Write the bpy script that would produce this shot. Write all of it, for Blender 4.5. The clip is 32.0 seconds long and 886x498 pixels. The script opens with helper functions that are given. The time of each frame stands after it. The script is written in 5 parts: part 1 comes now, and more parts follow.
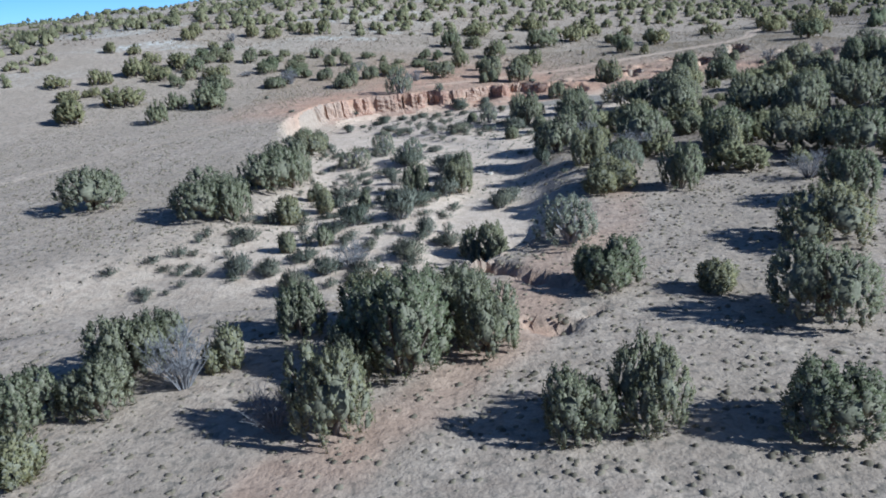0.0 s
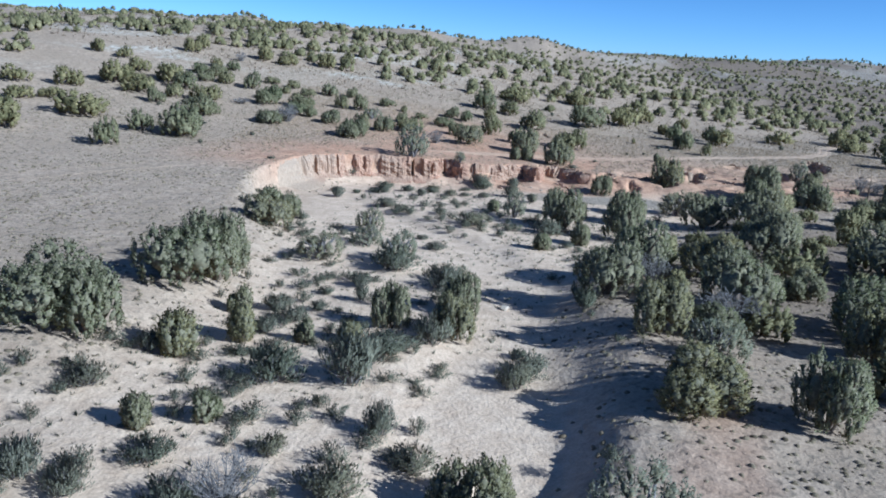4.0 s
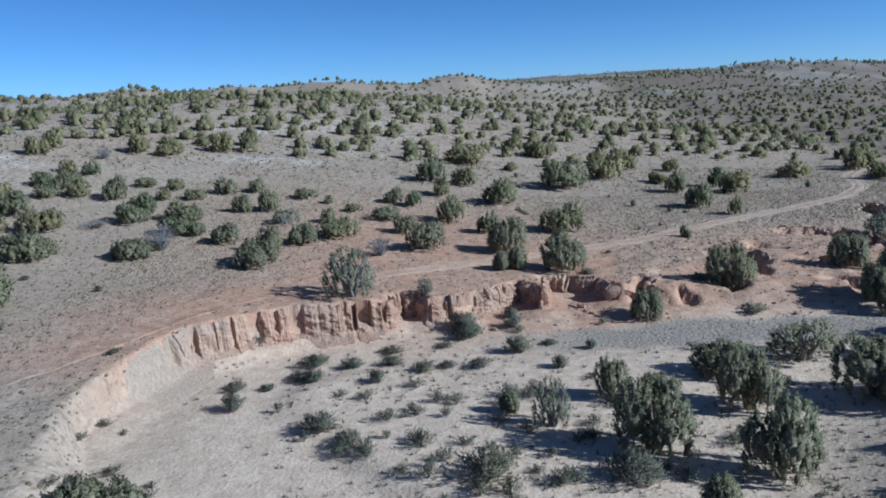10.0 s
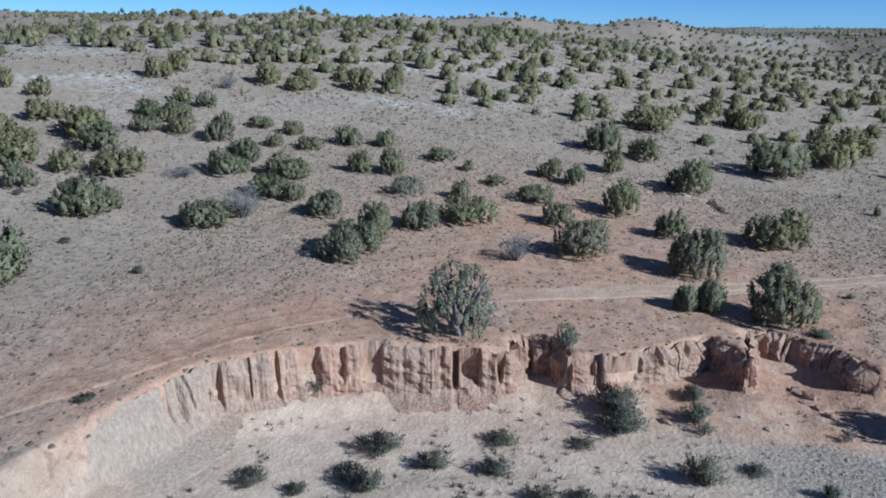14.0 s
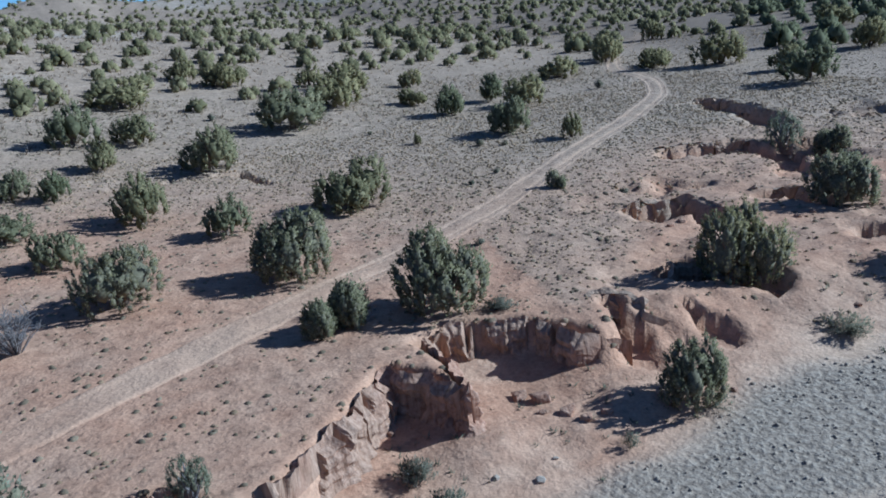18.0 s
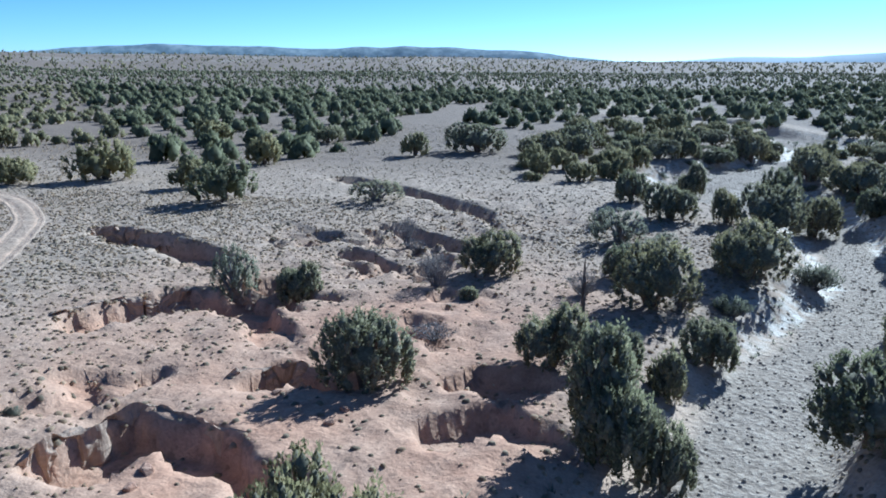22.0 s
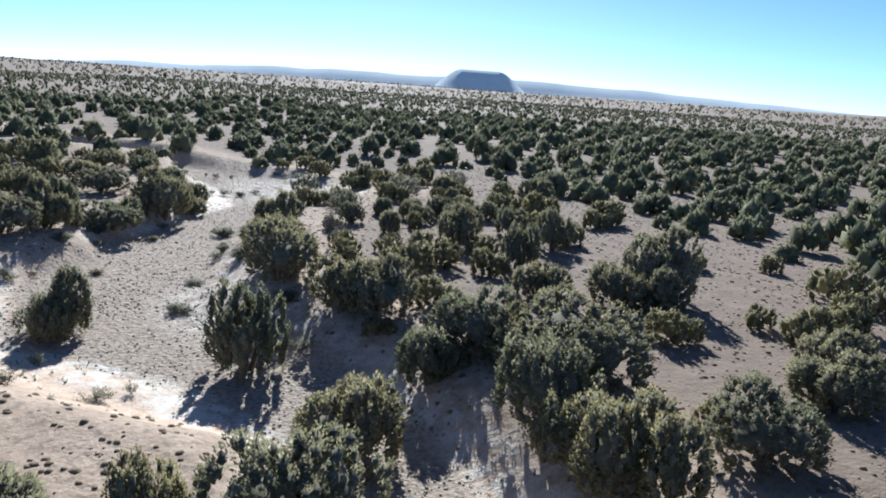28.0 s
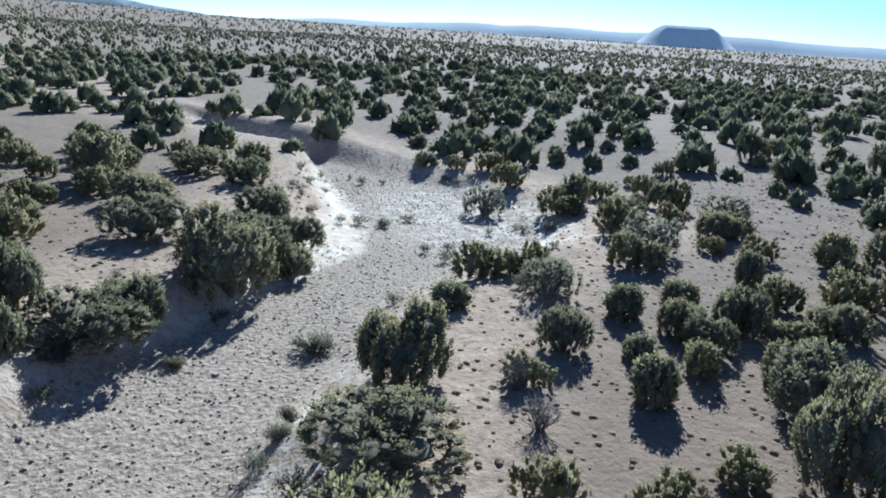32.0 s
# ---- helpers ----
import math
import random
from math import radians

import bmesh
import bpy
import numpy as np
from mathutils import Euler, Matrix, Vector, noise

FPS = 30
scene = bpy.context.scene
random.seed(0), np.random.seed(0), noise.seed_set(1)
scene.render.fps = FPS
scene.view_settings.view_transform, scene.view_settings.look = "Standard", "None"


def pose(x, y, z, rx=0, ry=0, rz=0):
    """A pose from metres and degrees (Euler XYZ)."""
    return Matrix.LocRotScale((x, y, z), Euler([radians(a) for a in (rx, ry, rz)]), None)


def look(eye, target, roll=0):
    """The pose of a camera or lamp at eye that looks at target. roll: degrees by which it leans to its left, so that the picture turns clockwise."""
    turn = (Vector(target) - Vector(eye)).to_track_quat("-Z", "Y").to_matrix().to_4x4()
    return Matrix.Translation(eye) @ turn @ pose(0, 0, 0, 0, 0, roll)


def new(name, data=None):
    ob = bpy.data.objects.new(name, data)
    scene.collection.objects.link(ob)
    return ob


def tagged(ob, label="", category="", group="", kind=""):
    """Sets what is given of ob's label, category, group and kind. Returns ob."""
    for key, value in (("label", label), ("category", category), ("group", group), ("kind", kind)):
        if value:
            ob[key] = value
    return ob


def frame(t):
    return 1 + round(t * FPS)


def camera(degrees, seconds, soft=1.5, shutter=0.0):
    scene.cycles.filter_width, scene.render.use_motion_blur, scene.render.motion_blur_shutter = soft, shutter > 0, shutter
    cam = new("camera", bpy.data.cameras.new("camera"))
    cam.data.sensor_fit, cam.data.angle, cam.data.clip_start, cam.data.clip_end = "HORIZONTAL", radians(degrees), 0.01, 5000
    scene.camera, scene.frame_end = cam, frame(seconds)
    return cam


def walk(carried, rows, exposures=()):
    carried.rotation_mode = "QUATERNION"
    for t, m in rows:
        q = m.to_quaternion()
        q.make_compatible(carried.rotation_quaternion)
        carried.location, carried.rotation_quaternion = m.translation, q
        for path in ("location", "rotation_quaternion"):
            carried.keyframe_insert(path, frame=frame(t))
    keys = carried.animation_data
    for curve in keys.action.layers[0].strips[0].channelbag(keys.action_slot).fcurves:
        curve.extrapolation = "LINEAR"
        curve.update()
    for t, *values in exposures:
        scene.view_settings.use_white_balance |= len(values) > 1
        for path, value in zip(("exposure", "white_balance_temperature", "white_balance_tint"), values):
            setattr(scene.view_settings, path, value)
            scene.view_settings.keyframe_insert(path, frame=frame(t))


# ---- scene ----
cam = camera(58.9, 32.0, 1.85)
METRES, EYE, TILT, LEAN, TURN = 226.6, 17.0, 0.0, 0.0, 0.0
ROWS = [
    (0.0, 0.0, 0.0, 0.0, -1.87, -17.7, 5.89),
    (0.5, -0.0005, 0.0135, 0.0002, -5.23, -18.78, 2.89),
    (1.0, 0.0, 0.0273, 0.0001, -7.83, -19.37, 0.49),
    (1.5, 0.0012, 0.0413, -0.0006, -10.45, -20.6, -1.43),
    (2.0, 0.003, 0.056, -0.0013, -11.18, -21.73, 1.52),
    (2.5, 0.0055, 0.0708, -0.0018, -3.61, -19.06, -4.78),
    (3.0, 0.0068, 0.0858, -0.0024, 0.92, -17.45, -8.13),
    (3.5, 0.0069, 0.101, -0.0027, 1.8, -13.99, -5.2),
    (5.5, -0.0001, 0.1579, 0.0035, -3.71, -14.51, 1.42),
    (6.0, -0.0022, 0.1721, 0.0058, -8.92, -17.04, 0.97),
    (6.5, -0.0027, 0.1861, 0.0076, -12.21, -18.92, 3.6),
    (7.0, -0.0022, 0.2004, 0.0096, -8.46, -17.05, 2.9),
    (7.5, -0.0029, 0.2153, 0.0112, -6.87, -16.98, 1.37),
    (8.0, -0.003, 0.2309, 0.0143, -6.32, -16.87, -0.79),
    (8.5, -0.0032, 0.2465, 0.0156, -8.97, -18.91, -2.31),
    (9.0, -0.0027, 0.261, 0.0142, -9.61, -16.58, -3.82),
    (9.5, -0.0028, 0.2756, 0.0137, -7.93, -14.26, 0.07),
    (10.0, -0.0035, 0.2903, 0.0124, -4.74, -11.24, 3.16),
    (10.5, -0.0039, 0.3049, 0.0115, -1.67, -9.13, 5.04),
    (11.0, -0.0035, 0.3185, 0.011, -1.63, -5.3, 5.74),
    (11.5, -0.0039, 0.3328, 0.0128, -2.12, -6.4, 5.84),
    (12.0, -0.0021, 0.3457, 0.0142, -4.91, -11.99, 6.96),
    (12.5, 0.0002, 0.3573, 0.0139, -0.99, -12.89, 3.62),
    (13.0, 0.003, 0.3693, 0.0152, 3.89, -14.28, 0.9),
    (13.5, 0.0046, 0.3815, 0.0151, 8.74, -15.94, -0.5),
    (15.5, 0.0042, 0.4308, 0.0057, 3.85, -11.52, -0.68),
    (16.0, 0.0031, 0.4425, 0.0038, 2.52, -11.86, 1.18),
    (16.5, 0.0008, 0.4543, 0.0026, -1.97, -12.49, 1.36),
    (17.0, -0.0006, 0.4654, 0.0005, -10.48, -12.91, 2.38),
    (17.5, -0.0021, 0.4764, -0.0008, -19.94, -14.78, 3.81),
    (18.0, -0.0021, 0.4882, -0.0006, -31.6, -19.0, 6.56),
    (18.5, 0.0, 0.4995, -0.0016, -42.47, -22.25, 11.35),
    (19.0, 0.0044, 0.5105, -0.0035, -46.77, -21.5, 8.05),
    (19.5, 0.0111, 0.5214, -0.0051, -51.76, -20.97, 3.59),
    (20.0, 0.0197, 0.5321, -0.0062, -58.65, -20.24, 5.05),
    (20.5, 0.0291, 0.5418, -0.0081, -64.5, -16.23, 6.07),
    (21.0, 0.0399, 0.5503, -0.0099, -68.41, -15.95, 5.18),
    (21.5, 0.0521, 0.558, -0.0111, -70.53, -13.63, -0.55),
    (22.0, 0.0647, 0.5657, -0.0116, -75.62, -13.43, -0.3),
    (22.5, 0.078, 0.5732, -0.011, -82.24, -17.99, 5.88),
    (23.0, 0.0918, 0.5796, -0.0113, -89.36, -21.26, 7.6),
    (23.5, 0.1075, 0.5833, -0.0111, -94.61, -20.13, 6.72),
    (24.0, 0.1241, 0.5849, -0.0113, -99.42, -19.44, 8.98),
    (24.5, 0.1416, 0.5845, -0.0109, -102.39, -17.58, 8.67),
    (25.0, 0.1598, 0.5814, -0.0106, -104.11, -17.04, 4.37),
    (25.5, 0.1783, 0.577, -0.0106, -106.47, -16.49, 1.16),
    (26.0, 0.1975, 0.5718, -0.0107, -109.71, -16.23, -1.07),
    (26.5, 0.217, 0.5658, -0.0105, -112.81, -17.01, -3.95),
    (28.5, 0.2976, 0.5385, -0.0128, -117.54, -10.4, -3.85),
    (29.0, 0.3182, 0.5305, -0.0109, -111.2, -10.77, -5.99),
    (29.5, 0.339, 0.5236, -0.0096, -110.99, -16.35, -2.47),
    (30.0, 0.3593, 0.516, -0.0089, -108.61, -16.31, -3.68),
    (30.5, 0.3798, 0.5085, -0.0084, -101.58, -15.26, -3.61),
    (31.0, 0.4006, 0.5025, -0.009, -99.0, -13.74, -3.89),
    (31.5, 0.4232, 0.4957, -0.0088, -101.14, -15.15, -3.94),
    (32.0, 0.4442, 0.4896, -0.0101, -103.36, -15.48, -3.75),
]
walk(cam, [(t, pose(0, 0, EYE, TILT, LEAN, TURN) @ pose(METRES * x, METRES * y, METRES * z, 90 + pitch, roll, yaw)) for t, x, y, z, yaw, pitch, roll in ROWS], ((0.0, 0.45, 4620, 1), (3.0, 0.58, 4620, 1), (6.0, 0.35, 4600, 1), (7.0, 0.45, 4600, 1), (8.0, 0.35, 4600, 1), (11.0, 0.12, 4620, 1), (13.0, 0.12, 4620, 1), (18.0, 0.15, 4500, 0), (21.0, 0.6, 4500, 0), (23.0, 0.9, 4600, 0), (25.0, 1.35, 4700, 1), (26.0, 1.45, 4700, 2), (28.5, 0.75, 5400, 7), (29.0, 0.75, 5400, 7), (30.0, 0.95, 5050, 4), (31.0, 0.85, 5000, 3), (32.0, 0.8, 4950, 2)))

# ---- sky and sun ----
SUN_YAW, SUN_HIGH = -113.0, 29.0
world = bpy.data.worlds.new("sky")
scene.world = world
world.use_nodes = True
wn = world.node_tree.nodes
sky = wn.new("ShaderNodeTexSky")
sky.sky_type, sky.sun_disc = "NISHITA", False
sky.sun_elevation, sky.sun_rotation = radians(SUN_HIGH), radians(-SUN_YAW)
sky.air_density, sky.dust_density, sky.ozone_density, sky.altitude = 0.6, 0.5, 3.5, 2000
world.node_tree.links.new(sky.outputs[0], wn["Background"].inputs[0])
wn["Background"].inputs[1].default_value = 0.078
sun = new("sun", bpy.data.lights.new("sun", "SUN"))
sun.data.energy, sun.data.angle, sun.data.color = 5.0, radians(0.5), (1.0, 0.93, 0.82)
sun_way = Vector((-math.sin(radians(SUN_YAW)) * math.cos(radians(SUN_HIGH)), math.cos(radians(SUN_YAW)) * math.cos(radians(SUN_HIGH)), math.sin(radians(SUN_HIGH))))
sun.matrix_world = look(sun_way * 300, (0, 0, 0))

# ---- materials ----
def material(name, rough=0.9, metal=0.0):
    m = bpy.data.materials.new(name)
    m.use_nodes = True
    b = m.node_tree.nodes["Principled BSDF"]
    b.inputs["Roughness"].default_value, b.inputs["Metallic"].default_value = rough, metal
    b.inputs["Specular IOR Level"].default_value = 0.2
    return m, m.node_tree.nodes, m.node_tree.links, b


def noise_node(n, l, size, detail=4, coords="Object", roughness=0.6):
    """Noise whose blotches are about `size` metres wide."""
    c = n.new("ShaderNodeTexCoord")
    t = n.new("ShaderNodeTexNoise")
    t.inputs["Scale"].default_value, t.inputs["Detail"].default_value, t.inputs["Roughness"].default_value = 1.0 / size, detail, roughness
    l.new(c.outputs[coords], t.inputs["Vector"])
    return t.outputs["Fac"]


def ramp(n, l, fac, *stops):
    r = n.new("ShaderNodeValToRGB")
    while len(r.color_ramp.elements) < len(stops):
        r.color_ramp.elements.new(0.5)
    for e, (p, c) in zip(r.color_ramp.elements, stops):
        e.position, e.color = p, (*c, 1) if len(c) == 3 else c
    l.new(fac, r.inputs["Fac"])
    return r.outputs["Color"]


def mix(n, l, fac, a, b, kind="MIX"):
    m = n.new("ShaderNodeMix")
    m.data_type, m.blend_type = "RGBA", kind
    for socket, v in ((m.inputs[0], fac), (m.inputs[6], a), (m.inputs[7], b)):
        if isinstance(v, (int, float)):
            socket.default_value = v
        elif isinstance(v, tuple):
            socket.default_value = (*v, 1)
        else:
            l.new(v, socket)
    return m.outputs[2]


def math_node(n, l, op, a, b=0.0):
    m = n.new("ShaderNodeMath")
    m.operation = op
    for s, v in zip(m.inputs, (a, b)):
        if isinstance(v, (int, float)):
            s.default_value = v
        else:
            l.new(v, s)
    return m.outputs[0]


def bump(n, l, b, heights, strength=0.5, distance=0.05):
    u = n.new("ShaderNodeBump")
    u.inputs["Strength"].default_value, u.inputs["Distance"].default_value = strength, distance
    l.new(heights, u.inputs["Height"])
    l.new(u.outputs[0], b.inputs["Normal"])


def attribute(n, name):
    a = n.new("ShaderNodeAttribute")
    a.attribute_name = name
    return a.outputs["Fac"]


def ground_material():
    m, n, l, b = material("desert_earth", 0.95)
    wide, mid, fine = noise_node(n, l, 7.0, 3), noise_node(n, l, 0.9, 5), noise_node(n, l, 0.12, 4)
    clod, crust = noise_node(n, l, 0.27, 3, roughness=0.5), noise_node(n, l, 0.42, 2, roughness=0.4)
    dry = ramp(n, l, mid, (0.35, (0.36, 0.265, 0.19)), (0.65, (0.495, 0.375, 0.275)))
    dry = mix(n, l, ramp(n, l, wide, (0.4, (0, 0, 0)), (0.65, (1, 1, 1))), dry, mix(n, l, 0.6, dry, (0.36, 0.27, 0.19)))
    dry = mix(n, l, ramp(n, l, crust, (0.54, (0, 0, 0)), (0.66, (0.6, 0.6, 0.6))), dry, (0.17, 0.14, 0.105))
    # juniper debris colour, darkened further for the shaded sides of backlit clods
    dry = mix(n, l, math_node(n, l, "MULTIPLY", attribute(n, "litter"), ramp(n, l, mid, (0.3, (0.6, 0.6, 0.6)), (0.6, (1, 1, 1)))), dry, (0.215, 0.16, 0.118))
    red = ramp(n, l, mid, (0.3, (0.40, 0.222, 0.138)), (0.7, (0.60, 0.362, 0.232)))
    red = mix(n, l, ramp(n, l, crust, (0.6, (0, 0, 0)), (0.7, (0.5, 0.5, 0.5))), red, (0.20, 0.12, 0.08))
    # clod dips are toned darker, for small shadows the bump cannot cast
    sand = ramp(n, l, clod, (0.32, (0.22, 0.175, 0.135)), (0.48, (0.355, 0.285, 0.22)), (0.7, (0.46, 0.38, 0.30)))
    low = ramp(n, l, mid, (0.3, (0.56, 0.405, 0.285)), (0.7, (0.76, 0.58, 0.425)))
    white = ramp(n, l, mid, (0.3, (0.50, 0.44, 0.36)), (0.7, (0.66, 0.59, 0.50)))
    # pale sand and outcrops, with low-sun glare also put into the white
    pale_glare = math_node(n, l, "MULTIPLY", attribute(n, "white"), ramp(n, l, mid, (0.38, (0, 0, 0)), (0.58, (1, 1, 1))))
    l.new(math_node(n, l, "SUBTRACT", 0.95, math_node(n, l, "MULTIPLY", pale_glare, 0.22)), b.inputs["Roughness"])
    l.new(math_node(n, l, "ADD", 0.2, math_node(n, l, "MULTIPLY", pale_glare, 0.15)), b.inputs["Specular IOR Level"])
    c = mix(n, l, attribute(n, "low"), dry, low)
    c = mix(n, l, math_node(n, l, "MULTIPLY", attribute(n, "red"), ramp(n, l, wide, (0.3, (0.55, 0.55, 0.55)), (0.6, (1, 1, 1)))), c, red)
    c = mix(n, l, attribute(n, "sand"), c, sand)
    c = mix(n, l, pale_glare, c, white)
    c = mix(n, l, attribute(n, "track"), c, (0.60, 0.41, 0.28))
    c = mix(n, l, 0.5, c, ramp(n, l, fine, (0.3, (0.55, 0.55, 0.55)), (0.6, (1.0, 1.0, 1.0))), "MULTIPLY")
    l.new(c, b.inputs["Base Color"])
    rough_ = math_node(n, l, "ADD", math_node(n, l, "MULTIPLY", fine, 0.25), math_node(n, l, "ADD", math_node(n, l, "MULTIPLY", mid, 0.7), math_node(n, l, "MULTIPLY", clod, math_node(n, l, "ADD", math_node(n, l, "MULTIPLY", attribute(n, "sand"), 0.7), 0.6))))
    bump(n, l, b, rough_, 0.8, 0.14)
    return m


def foliage(name, dark, light, tip):
    m, n, l, b = material(name, 0.85)
    info = n.new("ShaderNodeObjectInfo").outputs["Random"]
    isl = n.new("ShaderNodeNewGeometry").outputs["Random Per Island"]
    c = ramp(n, l, isl, (0.0, dark), (0.6, light), (1.0, tip))
    c = mix(n, l, 0.55, c, ramp(n, l, info, (0.0, (0.62, 0.72, 0.62)), (0.5, (1, 1, 1)), (1.0, (1.25, 1.12, 0.85))), "MULTIPLY")
    c = mix(n, l, 0.5, c, ramp(n, l, noise_node(n, l, 0.5, 2), (0.3, (0.6, 0.6, 0.6)), (0.7, (1.2, 1.2, 1.2))), "MULTIPLY")
    l.new(c, b.inputs["Base Color"])
    bump(n, l, b, noise_node(n, l, 0.07, 3), 0.35, 0.05)
    tr = n.new("ShaderNodeBsdfTranslucent")
    l.new(c, tr.inputs["Color"])
    add = n.new("ShaderNodeMixShader")
    add.inputs[0].default_value = 0.5
    l.new(b.outputs[0], add.inputs[1])
    l.new(tr.outputs[0], add.inputs[2])
    l.new(add.outputs[0], n["Material Output"].inputs["Surface"])
    return m


def plain(name, lo, hi, size=0.15, rough_=0.9):
    m, n, l, b = material(name, rough_)
    f = noise_node(n, l, size)
    l.new(ramp(n, l, f, (0.3, lo), (0.7, hi)), b.inputs["Base Color"])
    bump(n, l, b, f, 0.6, 0.02)
    return m


EARTH = ground_material()
JUNIPER = foliage("juniper_green", (0.18, 0.178, 0.10), (0.305, 0.288, 0.168), (0.43, 0.392, 0.245))
GREY_JUNIPER = foliage("juniper_grey", (0.21, 0.215, 0.15), (0.34, 0.335, 0.235), (0.46, 0.435, 0.33))
# dry inner twigs, toned darker to paint the shade between leaf sprays
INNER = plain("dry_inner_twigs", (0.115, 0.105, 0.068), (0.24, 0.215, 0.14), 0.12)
SAGE = foliage("grey_sage", (0.17, 0.17, 0.125), (0.29, 0.28, 0.21), (0.40, 0.38, 0.29))
STRAW = foliage("dry_grass", (0.28, 0.215, 0.15), (0.44, 0.34, 0.24), (0.56, 0.44, 0.32))
TWIG = plain("weathered_twigs", (0.15, 0.135, 0.13), (0.29, 0.265, 0.255), 0.08)
BARK = plain("juniper_bark", (0.10, 0.075, 0.055), (0.22, 0.17, 0.13), 0.06)
CLOD = plain("sand_clod", (0.24, 0.19, 0.145), (0.42, 0.345, 0.27), 0.3)
ROCK = plain("pale_stone", (0.33, 0.27, 0.21), (0.52, 0.44, 0.36), 0.2)

# ---- the land: one height for every place ----
PLAN = 1.7  # metres to a unit of the plan lines below


def smooth(t):
    t = np.clip(t, 0.0, 1.0)
    return t * t * (3 - 2 * t)


def grain(x, y, seed=0.0):
    """Smooth value noise, -1 to 1, one cell a metre."""
    xi, yi = np.floor(x), np.floor(y)
    fx, fy = x - xi, y - yi
    fx, fy = fx * fx * (3 - 2 * fx), fy * fy * (3 - 2 * fy)

    def corner(a, b):
        v = np.sin(a * 127.1 + b * 311.7 + seed * 74.7) * 43758.5453
        return v - np.floor(v)
    low = corner(xi, yi) * (1 - fx) + corner(xi + 1, yi) * fx
    top = corner(xi, yi + 1) * (1 - fx) + corner(xi + 1, yi + 1) * fx
    return 2 * (low * (1 - fy) + top * fy) - 1


def rough(x, y, size, seed=0.0, octaves=3):
    out, amp, total = 0.0, 1.0, 0.0
    for k in range(octaves):
        out = out + amp * grain(x / size + 17.3 * k, y / size - 9.1 * k, seed + k)
        total += amp
        amp, size = amp * 0.5, size * 0.5
    return out / total


def along(x, y, line):
    """Distance to a line of (x, y, value...) points, the side (left of its run positive) and the values there."""
    line = np.array(line, float)
    best = np.full(x.shape, 1e9)
    side, off = np.ones(x.shape), np.zeros(x.shape)
    vals = [np.zeros(x.shape) for _ in range(line.shape[1] - 2)]
    for a, b in zip(line[:-1], line[1:]):
        dx, dy = b[0] - a[0], b[1] - a[1]
        k = np.clip(((x - a[0]) * dx + (y - a[1]) * dy) / (dx * dx + dy * dy), 0, 1)
        ox, oy = x - a[0] - k * dx, y - a[1] - k * dy
        d = np.hypot(ox, oy)
        over = (dx * (y - a[1]) - dy * (x - a[0])) / math.hypot(dx, dy)
        near = d < best
        # at a shared corner the segment seen more squarely tells the side
        turn = near & (d < best - 1e-6) | (np.abs(d - best) <= 1e-6) & (np.abs(over) > off)
        best = np.where(near, d, best)
        off = np.where(turn, np.abs(over), off)
        side = np.where(turn, np.where(over >= 0, 1.0, -1.0), side)
        for i in range(len(vals)):
            vals[i] = np.where(near, a[i + 2] * (1 - k) + b[i + 2] * k, vals[i])
    return best, side, vals


# the dry wash: middle line and half width
WASH = [(-120, 30, 2), (-40, 28, 2), (-16, 27.8, 1.6), (-8, 27.5, 1.5), (-3.5, 27.2, 1.1), (0.8, 29.5, 1.0), (2, 33.5, 1.5),
        (3, 38.5, 1.9), (4, 44, 1.9), (3.8, 48, 2.0), (1.2, 54, 2.0), (-3.8, 60.5, 2.0), (-7.3, 66, 2.4), (-8.3, 69.8, 2.0),
        (-6.3, 72.6, 1.6), (-3, 74.2, 1.5), (1, 74.8, 1.4), (6, 74.2, 1.4), (14, 74.0, 1.9), (23, 73.1, 1.7)]
WASH_EAST = [(23, 73.1, 1.7), (27, 72, 1.8), (32, 70.3, 2.0), (37, 67.6, 2.2), (42, 65.7, 1.7), (47, 65.9, 1.6), (53, 65.3, 1.6),
             (60, 66.8, 2.6), (66, 70, 4.2), (72, 69.6, 4.2), (78, 66.8, 3.2), (84, 62.7, 3.0), (90, 57.0, 4.0), (97, 55.2, 4.5),
             (105, 56.5, 4.0), (113, 59.3, 2.2), (122, 67, 1.8), (140, 80, 1.8), (180, 95, 2), (260, 120, 2)]
# rims: (x, y, width of the bank below)
RIM_NORTH = [(-120, 35, 6), (-30, 32.5, 6), (-17, 33, 5), (-12.5, 38, 5), (-11, 46, 5), (-10.5, 54, 4), (-12, 60, 3), (-12.4, 64.0, 1.6),
             (-11.9, 66.5, 0.8), (-11.1, 70.5, 0.5), (-9.9, 73.8, 0.4), (-7.8, 75.4, 0.4), (-5.4, 76.6, 0.4), (-2.6, 77.2, 0.4), (-0.5, 77.5, 0.4),
             (-0.3, 78.8, 0.4), (0.9, 79.0, 0.4), (1.3, 77.5, 0.4), (3.0, 77.9, 0.4), (4.5, 79.1, 0.4), (6.0, 80.3, 0.4), (6.7, 81.0, 0.4), (7.2, 80.2, 0.4),
             (7.6, 78.6, 0.4), (8.2, 80.4, 0.4), (8.2, 82.0, 0.4), (9.3, 82.2, 0.4), (10.8, 81.2, 0.4), (11.4, 80.4, 0.5), (11.9, 78.6, 0.6),
             (14, 80.4, 2.6), (19, 79.5, 3.5), (25, 78.0, 3.5)]
